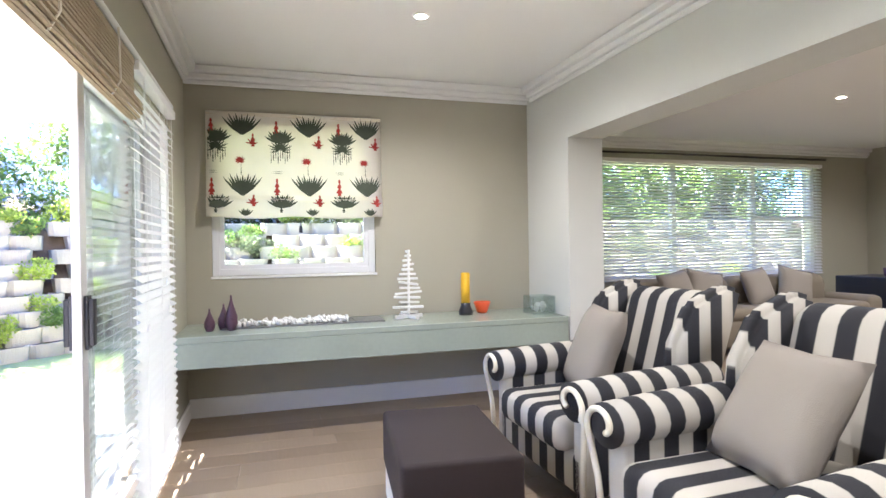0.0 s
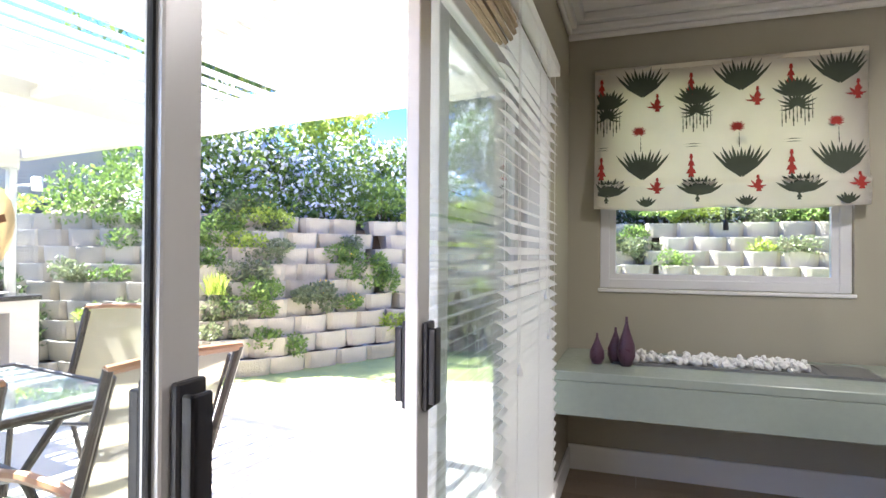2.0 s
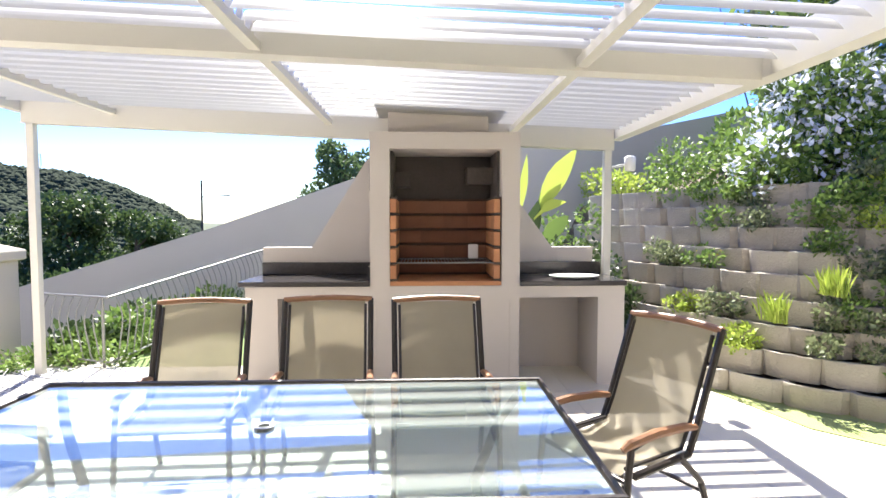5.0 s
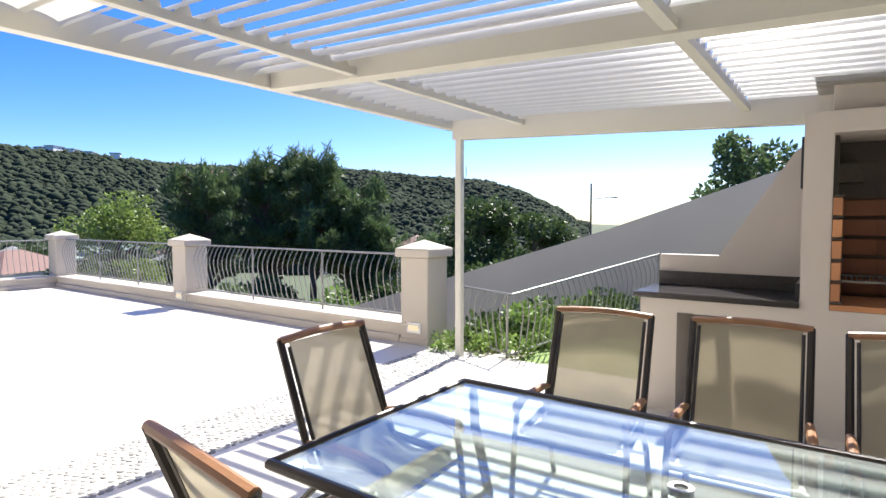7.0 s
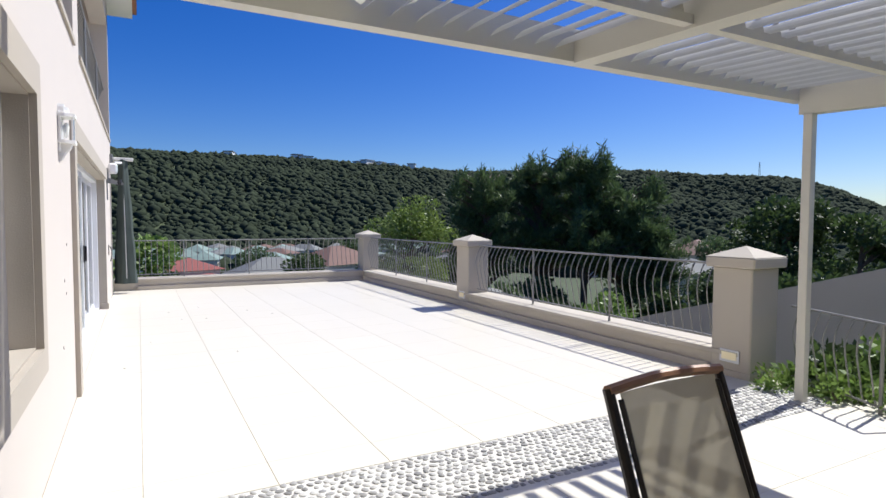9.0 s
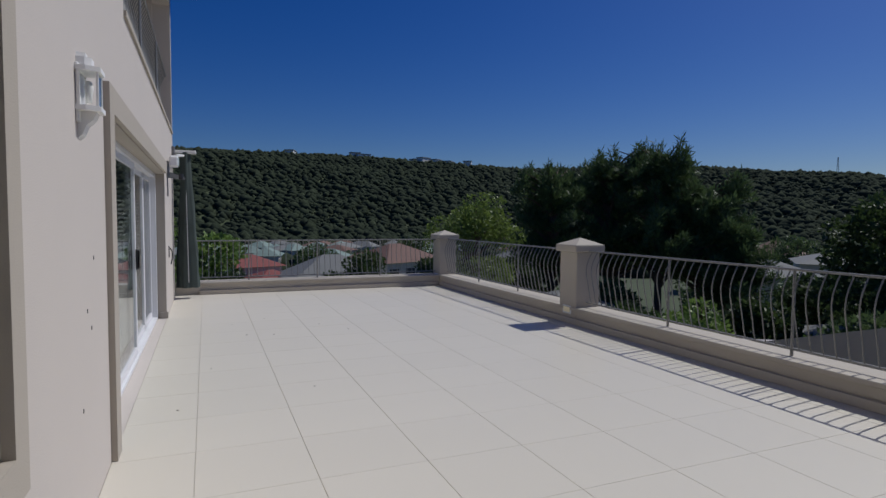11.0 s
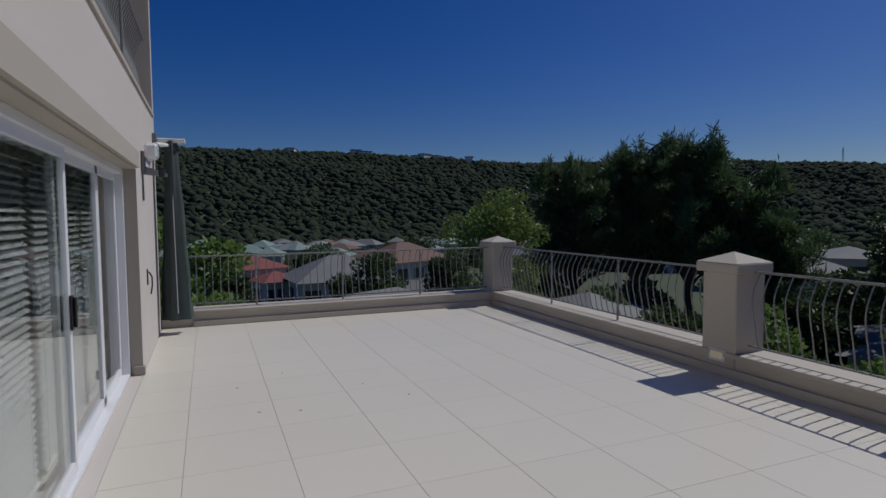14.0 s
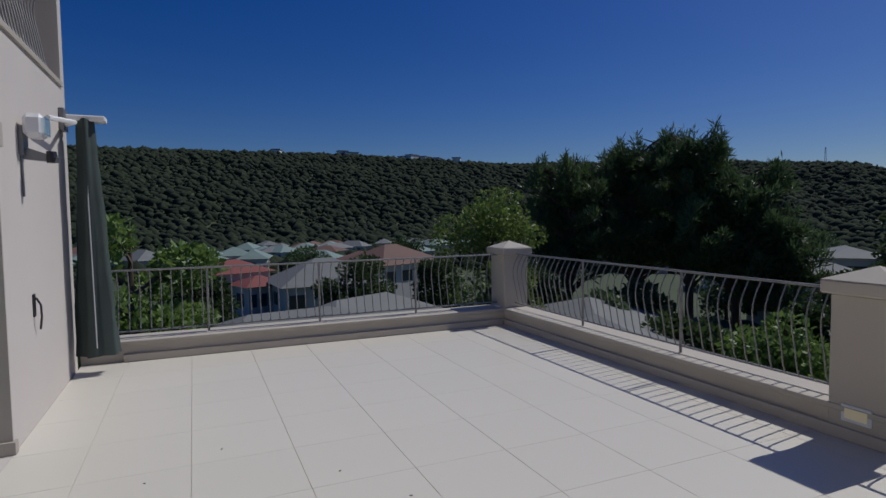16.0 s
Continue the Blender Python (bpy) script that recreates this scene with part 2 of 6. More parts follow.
def B(*a, **k):
    return box(bmesh.new(), *a, **k)


def boxes(*rows, bevel=0.0):
    bm = bmesh.new()
    for r in rows:
        box(bm, *r, bevel=bevel)
    return bm


def tube(bm, pts, r, n=6):
    """A round bar along points; r may be one radius or one for each point."""
    pts = [Vector(p) for p in pts]
    rs = r if isinstance(r, (list, tuple)) else [r] * len(pts)
    rings, ref = [], None
    for i, p in enumerate(pts):
        d = (pts[min(i + 1, len(pts) - 1)] - pts[max(i - 1, 0)]).normalized()
        if ref is None:
            ref = d.orthogonal().normalized()
        ref = (ref - d * ref.dot(d)).normalized()
        side = d.cross(ref)
        rings.append([bm.verts.new(p + (ref * math.cos(2 * math.pi * k / n) + side * math.sin(2 * math.pi * k / n)) * rs[i]) for k in range(n)])
    for a, b in zip(rings, rings[1:]):
        for k in range(n):
            bm.faces.new((a[k], a[(k + 1) % n], b[(k + 1) % n], b[k]))
    bm.faces.new(rings[0][::-1])
    bm.faces.new(rings[-1])
    return bm


def lathe(bm, profile, n=20, at=(0, 0, 0)):
    """Turned body from (radius, height) pairs."""
    rings = [[bm.verts.new((at[0] + r * math.cos(2 * math.pi * k / n), at[1] + r * math.sin(2 * math.pi * k / n), at[2] + z)) for k in range(n)] for r, z in profile]
    for a, b in zip(rings, rings[1:]):
        for k in range(n):
            bm.faces.new((a[k], a[(k + 1) % n], b[(k + 1) % n], b[k]))
    bm.faces.new(rings[0][::-1])
    bm.faces.new(rings[-1])
    return bm


def prism(bm, outline, axis, a, b):
    """A plate: the outline in the two other axes, from a to b along the axis."""
    def put(u, v, w):
        return {"x": (w, u, v), "y": (u, w, v), "z": (u, v, w)}[axis]
    lo = [bm.verts.new(put(u, v, a)) for u, v in outline]
    hi = [bm.verts.new(put(u, v, b)) for u, v in outline]
    k = len(outline)
    bm.faces.new(lo[::-1])
    bm.faces.new(hi)
    for i in range(k):
        bm.faces.new((lo[i], lo[(i + 1) % k], hi[(i + 1) % k], hi[i]))
    bmesh.ops.recalc_face_normals(bm, faces=bm.faces)
    return bm


def leaves(centres, radii, count, size, seed, flat=0.0, up=0.3, thin=0.28):
    """Vertices and faces of many small pointed leaves spread through ellipsoids, denser near their skin."""
    rng = np.random.default_rng(seed)
    c, r = np.asarray(centres, float), np.asarray(radii, float)
    weight = (r[:, 0] * r[:, 1] + r[:, 1] * r[:, 2]) ** 1.0
    pick = rng.choice(len(c), count, p=weight / weight.sum())
    d = rng.normal(size=(count, 3))
    d /= np.linalg.norm(d, axis=1, keepdims=True)
    rad = rng.uniform(0.45, 1.08, (count, 1)) ** 0.5
    pos = c[pick] + d * rad * r[pick]
    u = rng.normal(size=(count, 3)) + d * 0.7 + (0, 0, up)
    u[:, 2] *= 1 - flat
    u /= np.linalg.norm(u, axis=1, keepdims=True)
    w = np.cross(u, rng.normal(size=(count, 3)))
    w /= np.linalg.norm(w, axis=1, keepdims=True)
    s = size * rng.uniform(0.6, 1.35, (count, 1))
    v = np.stack([pos, pos + u * s * 0.5 + w * s * thin, pos + u * s, pos + u * s * 0.5 - w * s * thin], 1).reshape(-1, 3)
    return v, np.arange(count * 4).reshape(-1, 4)


def leaf_part(name, data, material, parent, label=""):
    v, f = data
    me = bpy.data.meshes.new(name)
    me.from_pydata(v.tolist(), [], f.tolist())
    me.materials.append(material)
    ob = new(name, me)
    ob.parent = parent
    if label:
        tagged(ob, label)
    return ob

# ---- the house: walls, floors, ceilings ----
XI, XO = -0.70, -0.98            # inner and outer face of the terrace wall
CEIL = 2.74
structure("floor_base", B(-0.98, 9.0, -4.0, 6.25, -0.25, -0.012), M["grout"], "screed under the wooden floor boards")
structure("ceiling", B(-0.70, 9.0, -4.0, 6.25, CEIL, CEIL + 0.15), M["ceiling"], "smooth white painted ceiling")

DOOR_Y0, DOOR_Y1, DOOR_TOP = -0.30, 3.46, 2.12
W1 = (-2.80, -1.92, 0.78, 2.07)          # small terrace window: y0, y1, z0, z1
D2 = (-10.03, -4.90, 0.0, 2.10)          # wide terrace door
# terrace wall in pieces round the openings
structure("wall_door", boxes((XO, XI, 3.46, 4.45, -0.3, 3.0), (XO, XI, DOOR_Y0, DOOR_Y1, DOOR_TOP, 3.0), (XO, XI, -0.6, DOOR_Y0, -0.3, 3.0)), M["plaster_out"], "cream plastered wall round the sliding door")
terr = boxes((XO, XI, W1[1], -0.2, -0.3, 3.0), (XO, XI, W1[0], W1[1], -0.3, W1[2]), (XO, XI, W1[0], W1[1], W1[3], 3.0), (XO, XI, D2[1], W1[0], -0.3, 3.0),
             (XO, XI, D2[0], D2[1], D2[3], 3.0), (XO, XI, -12.42, D2[0], -0.3, 3.0), (XO, XI, D2[0], D2[1], -0.3, -0.002))
structure("wall_terrace", terr, M["plaster_out"], "cream plastered outer wall facing the terrace")
# inner lining of the terrace wall, in the room's own paint
structure("wall_terrace_lining", boxes((XI, XI + 0.012, 3.46, 4.165, 0, CEIL), (XI, XI + 0.012, -0.30, 3.46, 2.125, CEIL), (XI, XI + 0.012, -4.0, -0.30, 0, CEIL)), M["wall_in"], "olive beige painted inner wall beside the sliding door")
# fireplace wall with its window
WX0, WX1, WZ0, WZ1 = -0.50, 0.80, 1.10, 2.30
structure("wall_fireplace", boxes((-0.70, WX0, 4.165, 4.45, 0, CEIL), (WX1, 2.55, 4.165, 4.45, 0, CEIL), (WX0, WX1, 4.165, 4.45, 0, WZ0), (WX0, WX1, 4.165, 4.45, WZ1, CEIL)), M["wall_in"], "olive beige painted wall above the long shelf")
# wall between the two rooms: pier and beam over the wide opening
structure("wall_pier", B(2.235, 2.55, 3.42, 4.165, 0, CEIL), M["wall_pale"], "pale painted pier between two rooms")
structure("wall_beam", B(2.235, 2.55, -4.0, 3.42, 2.17, CEIL), M["wall_pale"], "pale painted beam over the wide opening")
structure("wall_return", B(2.55, 2.8, 4.165, 6.0, 0, CEIL), M["wall_in"], "olive beige side wall of the far room")
SX0, SX1, SZ0, SZ1 = 4.15, 7.95, 0.80, 2.46
structure("wall_far", boxes((2.8, SX0, 6.0, 6.25, 0, CEIL), (SX1, 9.0, 6.0, 6.25, 0, CEIL), (SX0, SX1, 6.0, 6.25, 0, SZ0), (SX0, SX1, 6.0, 6.25, SZ1, CEIL)), M["wall_in"], "olive beige window wall of the far room")
structure("wall_east", B(9.0, 9.2, -4.0, 6.25, 0, CEIL), M["wall_in"], "olive beige end wall")
structure("wall_south", B(-0.70, 9.0, -4.2, -4.0, 0, CEIL), M["wall_in"], "olive beige back wall")


def cornice(x0, y0, x1, y1, nx, ny):
    """Stepped white cornice along a wall, its room side at (nx, ny)."""
    bm = bmesh.new()
    for d, z0, z1 in ((0.028, 2.605, 2.64), (0.055, 2.64, 2.685), (0.10, 2.685, CEIL - 0.002)):
        xs, ys = sorted((x0, x1 + nx * d) if nx else (x0, x1)), sorted((y0, y1 + ny * d) if ny else (y0, y1))
        box(bm, xs[0], xs[1], ys[0], ys[1], z0, z1, 0.008)
    return bm


structure("trim_cornice", cornice(-0.69, 4.163, 2.235, 4.163, 0, -1), M["white"], "stepped white plaster cornice")
structure("trim_cornice_pier", cornice(2.233, -4.0, 2.233, 4.06, -1, 0), M["white"], "stepped white plaster cornice")
structure("trim_cornice_terrace", cornice(-0.686, -4.0, -0.686, 4.06, 1, 0), M["white"], "stepped white plaster cornice")
structure("trim_cornice_far", cornice(2.8, 5.998, 9.0, 5.998, 0, -1), M["white"], "stepped white plaster cornice")
structure("baseboard", boxes((-0.68, 2.235, 4.145, 4.163, 0, 0.15), bevel=0.004), M["white"], "white painted skirting board")
structure("baseboard_terrace", boxes((-0.686, -0.668, 3.52, 4.145, 0, 0.13), (-0.70, -0.655, 3.40, 3.52, 0, 0.15), bevel=0.004), M["white"], "white painted skirting board with a plinth block")

# upper storey: outer wall with two balcony openings, roof edge
structure("wall_upper", boxes((XO, -0.7, -12.42, -12.25, 3.0, 5.6), (XO, -0.7, -5.75, -5.25, 3.0, 5.6), (XO, -0.7, 0.8, 4.45, 3.0, 5.6), (XO, -0.7, -12.42, 4.45, 5.2, 5.6), (0.6, 0.8, -12.42, 4.45, 3.0, 5.6)), M["plaster_out"], "cream plastered upper storey wall with balcony openings")
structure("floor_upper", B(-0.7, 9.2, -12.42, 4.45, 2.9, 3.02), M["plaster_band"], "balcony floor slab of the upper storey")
structure("trim_upper", boxes((-1.0, XO, -12.25, -5.75, 2.955, 3.0), (-1.0, XO, -5.25, 0.8, 2.955, 3.0)), M["plaster_band"], "thin plaster sill under the balcony openings")
structure("wall_side", boxes((-0.70, 9.2, -12.42, -12.2, -0.3, 5.6), (9.0, 9.2, -12.2, -4.2, -0.3, 5.6), (-0.7, 9.2, 4.25, 4.45, 3.02, 5.6), (9.0, 9.2, -4.2, 6.25, 3.02, 5.6)), M["plaster_out"], "cream plastered end walls of the house")
structure("floor_room", B(-0.70, 9.0, -12.2, -4.2, -0.25, -0.01), M["tile"], "tiled floor of the room behind the wide door")
structure("ceiling_room", B(-0.70, 9.0, -12.2, -4.2, 2.6, 2.9), M["ceiling"], "white ceiling of the room behind the wide door")
roof = thing("roof", "low tiled roof with orange-brown eaves", "roof", pose(0, 0, 0))
tagged(roof, kind="structure")
part("eave", B(-1.42, 9.6, -12.9, 4.9, 5.6, 5.72), M["white"], roof, "white eave board")
M["rooftile"] = mat("rooftile", (0.38, 0.17, 0.09), 0.85, 0.2, 5, 0.3, 40)
part("roof_slope", prism(bmesh.new(), [(-1.5, 5.72), (9.7, 5.72), (4.1, 7.4)], "y", -13.0, 5.0), M["rooftile"], roof, "orange-brown roof tiles")

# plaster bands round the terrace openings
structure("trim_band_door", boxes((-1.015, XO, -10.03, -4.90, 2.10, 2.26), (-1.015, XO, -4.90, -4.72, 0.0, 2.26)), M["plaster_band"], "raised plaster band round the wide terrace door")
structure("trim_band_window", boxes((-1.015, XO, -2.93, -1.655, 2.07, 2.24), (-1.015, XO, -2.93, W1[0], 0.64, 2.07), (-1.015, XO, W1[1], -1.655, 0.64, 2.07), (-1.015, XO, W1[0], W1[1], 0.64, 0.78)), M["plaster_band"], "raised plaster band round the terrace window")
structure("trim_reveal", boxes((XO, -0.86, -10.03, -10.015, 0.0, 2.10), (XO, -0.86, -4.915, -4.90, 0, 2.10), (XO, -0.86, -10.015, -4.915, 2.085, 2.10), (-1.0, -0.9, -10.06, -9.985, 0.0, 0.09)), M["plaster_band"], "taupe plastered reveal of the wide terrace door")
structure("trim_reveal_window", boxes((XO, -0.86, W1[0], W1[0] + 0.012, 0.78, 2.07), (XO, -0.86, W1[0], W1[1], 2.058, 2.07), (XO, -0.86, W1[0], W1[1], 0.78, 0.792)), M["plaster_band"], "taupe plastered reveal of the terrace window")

# ---- terrace ground, lawn, bank, land ----
structure("terrace_slab", boxes((-6.75, -0.98, -12.95, 6.45, -0.6, -0.006), (-0.98, -0.7, -0.3, 3.46, -0.3, -0.016)), M["grout"], "concrete bed of the terrace tiles")


RIDGE = [(60, -0.8), (104, -0.7), (112, -0.4), (113.5, 0.82), (114.8, 1.37), (117.6, 2.77), (121, 3.67), (128, 4.17), (133, 4.67), (150, 4.77), (157, 5.37), (166, 5.87), (173, 6.02), (187, 5.97), (205, 5.47), (260, 1.67), (300, 0.3)]


def land(x, y):
    """Height of the land round the house."""
    r = math.hypot(x + 2, y + 2)
    yaw = math.degrees(math.atan2(-x, y)) % 360
    z = -3.4 - 3.6 * min(1, max(0, (r - 12) / 20)) - 6.5 * min(1, max(0, (r - 30) / 240)) ** 0.8
    e = np.interp(yaw, [a for a, _ in RIDGE], [b for _, b in RIDGE])
    top = 1.5 + 620 * math.tan(radians(float(e)))
    s = min(1, max(0, (r - 290) / 330))
    s = s * s * (3 - 2 * s) * 0.6 + s * 0.4
    if r > 290 and yaw > 105 and yaw < 300:
        z += (top - z) * s
        z += noise.noise(Vector((x / 90, y / 90, 0))) * 9 * s * (1 - s) * 2
        if r > 640:
            z -= (r - 640) * 0.12
    return z


def ground():
    rs = [0, 8, 12, 16, 20, 25, 30, 36, 44, 55, 70, 90, 115, 145, 180, 220, 260] + list(range(290, 660, 15)) + [700, 900, 1300, 2200, 3500]
    na = 400
    bm = bmesh.new()
    rings = []
    for r in rs[1:]:
        rings.append([bm.verts.new((-2 + r * math.cos(2 * math.pi * k / na), -2 + r * math.sin(2 * math.pi * k / na),
                                    land(-2 + r * math.cos(2 * math.pi * k / na), -2 + r * math.sin(2 * math.pi * k / na)))) for k in range(na)])
    c = bm.verts.new((-2, -2, -3.4))
    for k in range(na):
        bm.faces.new((c, rings[0][k], rings[0][(k + 1) % na]))
    for a, b in zip(rings, rings[1:]):
        for k in range(na):
            bm.faces.new((a[k], b[k], b[(k + 1) % na], a[(k + 1) % na]))
    return bm


M["land"] = mat("land", (0.06, 0.08, 0.032), 0.95, 0.35, 0.05, 0.3, 0.5, 0, (0.03, 0.038, 0.02))
structure("ground", ground(), M["land"], "green valley floor rising to a bush-covered ridge")
structure("lawn", boxes((-9.3, -6.335, -1.36, 4.4, -0.6, -0.002), (-9.3, -6.75, -3.6, -1.38, -3.0, -0.9)), M["grass"], "short green lawn beside the terrace")
structure("lawn_strip", prism(bmesh.new(), [(-5.5, 3.98), (-4.5, 4.25), (-3.5, 5.15), (-2.5, 5.85), (-0.98, 6.3), (9, 6.6), (9, 9.5), (-3.0, 9.0), (-5.0, 6.0)], "z", -0.3, 0.008), M["lawn_pale"], "strip of lawn below the planted block wall")
# sloping boundary wall behind the barbecue
structure("boundary_wall", prism(bmesh.new(), [(-16, -4), (9, -4), (9, 3.6), (5.1, 2.82), (2.5, 2.55), (0.63, 2.06), (-1.6, 1.28), (-4.0, 0.54), (-7.0, -0.38), (-10.5, -0.95), (-16, -2.2)], "x", -9.75, -9.5), M["plaster_grey"], "tall grey plastered boundary wall with a sloping top")

# terrace parapets
structure("parapet_west", boxes((-6.70, -6.33, -12.95, -2.5, -0.6, 0.19), bevel=0.004), M["plaster_pillar"], "low taupe plastered parapet wall")
structure("parapet_west_coping", B(-6.73, -6.30, -12.95, -2.6, 0.192, 0.235, bevel=0.006), M["plaster_pillar"], "pale plastered coping on the parapet")
structure("parapet_south", boxes((-6.33, -0.98, -12.95, -12.58, -0.6, 0.19), bevel=0.004), M["plaster_pillar"], "low taupe plastered parapet wall")
structure("parapet_south_coping", B(-6.30, -0.98, -12.98, -12.55, 0.192, 0.235, bevel=0.006), M["plaster_pillar"], "pale plastered coping on the parapet")
structure("parapet_west_plinth", B(-6.33, -6.285, -12.53, -2.9, 0.0, 0.085, bevel=0.004), M["plaster_pillar"], "stepped plaster plinth along the parapet foot")
structure("parapet_south_plinth", B(-6.285, -1.4, -12.58, -12.535, 0.0, 0.085, bevel=0.004), M["plaster_pillar"], "stepped plaster plinth along the parapet foot")


# ---- terrace things ----
def pillar(x, y, lamp_side):
    p = thing("pillar", "taupe plastered terrace pillar with a pyramid cap", "pillar", pose(x, y, 0), "terrace pillars")
    part("shaft", B(-0.2, 0.2, -0.2, 0.2, -0.6, 1.02, bevel=0.012), M["plaster_pillar"], p)
    part("base", B(-0.215, 0.215, -0.215, 0.215, -0.6, 0.06, bevel=0.006), M["plaster_pillar"], p)
    bm = B(-0.25, 0.25, -0.25, 0.25, 1.02, 1.12, bevel=0.012)
    a = [bm.verts.new((sx * 0.245, sy * 0.245, 1.12)) for sx, sy in ((-1, -1), (1, -1), (1, 1), (-1, 1))]
    t = bm.verts.new((0, 0, 1.22))
    for i in range(4):
        bm.faces.new((a[i], a[(i + 1) % 4], t))
    part("cap", bm, M["plaster_pillar"], p, "pyramid-topped plaster cap")
    for nx, ny in lamp_side:
        lamp = part("step_light", B(-0.1, 0.1, -0.006, 0.006, 0.13, 0.25, bevel=0.003) if ny else B(-0.006, 0.006, -0.1, 0.1, 0.13, 0.25, bevel=0.003), M["alu"], p, "recessed step light with a pale surround")
        lamp.location = (nx * 0.206, ny * 0.206, 0)
        gl = part("lens", B(-0.075, 0.075, -0.004, 0.004, 0.155, 0.225) if ny else B(-0.004, 0.004, -0.075, 0.075, 0.155, 0.225), M["lens"], lamp, "warm frosted lens")
        gl.location = (nx * 0.006, ny * 0.006, 0)
    return p


M["lens"] = glow_mat("lens", (0.85, 0.74, 0.48), 0.12)
for py in (-2.69, -7.70, -12.76):
    pillar(-6.515, py, ((1, 0),))


def baluster_mesh(h, belly):
    pts = []
    for i in range(13):
        u = i / 12
        pts.append((belly * (math.sin(math.pi * u ** 0.75) * 0.9 - 0.35 * math.sin(2 * math.pi * u)) * (1 if u < 1 else 0), 0, h * u))
    bm = tube(bmesh.new(), pts, 0.0072, 6)
    me = bpy.data.meshes.new("baluster")
    bm.to_mesh(me)
    bm.free()
    me.materials.append(M["rail_steel"])
    return me


def railing(a, b, z0a, z0b, h, posts, belly, label, group, name="railing", step=0.112):
    """Steel railing from a to b; its bars bulge to the right of the way from a to b."""
    a, b = Vector((*a, 0)), Vector((*b, 0))
    d = b - a
    ln = d.length
    turn = math.degrees(math.atan2(d.y, d.x))
    r = thing(name, label, "railing", pose(a.x, a.y, 0, 0, 0, turn), group)
    za, zb = z0a, z0b

    def zz(s):
        return za + (zb - za) * s / ln
    part("top_rail", tube(bmesh.new(), [(0, 0, za + h), (ln, 0, zb + h)], 0.0125, 8), M["rail_steel"], r)
    part("bottom_rail", tube(bmesh.new(), [(0, 0, za + 0.07), (ln, 0, zb + 0.07)], 0.011, 6), M["rail_steel"], r)
    for s in posts:
        part("post", tube(bmesh.new(), [(s, 0, zz(s)), (s, 0, zz(s) + h)], 0.0145, 6), M["rail_steel"], r)
    me = baluster_mesh(h - 0.08, belly)
    k = int(ln / step)
    for i in range(1, k):
        s = ln * i / k
        share("baluster", me, r, pose(s, 0, zz(s) + 0.075, 0, 0, -90))
    return r


railing((-6.5, -2.9), (-6.5, -7.5), 0.235, 0.235, 0.80, (1.53, 3.06), -0.105, "grey steel railing with bellied bars on the parapet", "terrace railings")
railing((-6.5, -7.9), (-6.5, -12.56), 0.235, 0.235, 0.80, (1.53, 3.06), -0.105, "grey steel railing with bellied bars on the parapet", "terrace railings")
railing((-6.3, -12.76), (-1.0, -12.76), 0.235, 0.235, 0.78, (1.3, 2.65, 4.0), 0.105, "grey steel railing with bellied bars above the far parapet", "terrace railings")
railing((-6.7, -2.35), (-6.32, -1.40), -0.02, -0.02, 0.70, (0.95,), 0.075, "low grey steel garden railing with curved bars", "garden railings")
railing((-6.32, -1.40), (-8.74, -0.56), -0.02, 0.31, 0.70, (2.55,), 0.075, "sloping grey steel garden railing with curved bars", "garden railings", step=0.09)

# ---- pergola ----
def pz(y):
    return 2.395 - 0.042 * (y + 2.0)


def sloped(bm, x0, x1, y0, y1, lo, hi):
    """A beam whose underside lies lo above the pergola's own slope."""
    vs = [bm.verts.new((x, y, pz(y) + z)) for z in (lo, hi) for x, y in ((x0, y0), (x1, y0), (x1, y1), (x0, y1))]
    for f in ((3, 2, 1, 0), (4, 5, 6, 7), (0, 1, 5, 4), (1, 2, 6, 5), (2, 3, 7, 6), (3, 0, 4, 7)):
        bm.faces.new([vs[i] for i in f])
    return bm


PX = (-6.19, -3.88, -1.04)
pergola = thing("pergola", "cream aluminium louvred pergola over the dining terrace", "pergola", pose(0, 0, 0))
for y0, y1 in ((-2.12, -2.02), (3.42, 3.52)):
    part("side_beam", sloped(bmesh.new(), -6.24, -0.985, y0, y1, 0.014, 0.21), M["alu_pergola"], pergola)
part("back_beam", sloped(bmesh.new(), -6.24, -6.13, -2.02, 3.42, -0.092, 0.115), M["alu_pergola"], pergola)
part("middle_beam", sloped(bmesh.new(), -3.93, -3.80, -2.02, 3.42, 0.005, 0.185), M["alu_pergola"], pergola)
part("wall_beam", sloped(bmesh.new(), -1.06, -0.985, -2.02, 3.42, 0.0, 0.19), M["alu_pergola"], pergola)
for y in (-1.97, 3.37):
    part("end_plate", sloped(bmesh.new(), -6.36, -6.24, y - 0.12, y + 0.05, 0.0, 0.02), M["alu_pergola"], pergola)
for y in (-1.94, 3.36):
    top = pz(y) - 0.092
    part("post", B(-6.185, -6.115, y - 0.035, y + 0.035, -0.05, top, bevel=0.004), M["alu_pergola"], pergola)
for y in (-1.2, 0.75, 2.45):
    for x0, x1 in ((-6.13, -3.93), (-3.80, -1.06)):
        joist = part("joist", sloped(bmesh.new(), x0, x1, y - 0.03, y + 0.03, 0.02, 0.065), M["alu_pergola"], pergola)
        base = pz(y) + 0.062
        teeth = [(x1 - 0.02, base)]
        for k in range(18 if x0 > -4 else 14):
            c = (-1.14 if x0 > -4 else -4.02) - 0.151 * k
            teeth += [(c + 0.045, base + 0.008), (c + 0.012, base + 0.05), (c - 0.012, base + 0.085), (c - 0.03, base + 0.05), (c - 0.045, base + 0.008)]
        teeth.append((x0 + 0.02, base))
        part("toothed_plate", prism(bmesh.new(), teeth, "y", y - 0.014, y + 0.014), M["alu_pergola"], joist, "scalloped louvre carrier")


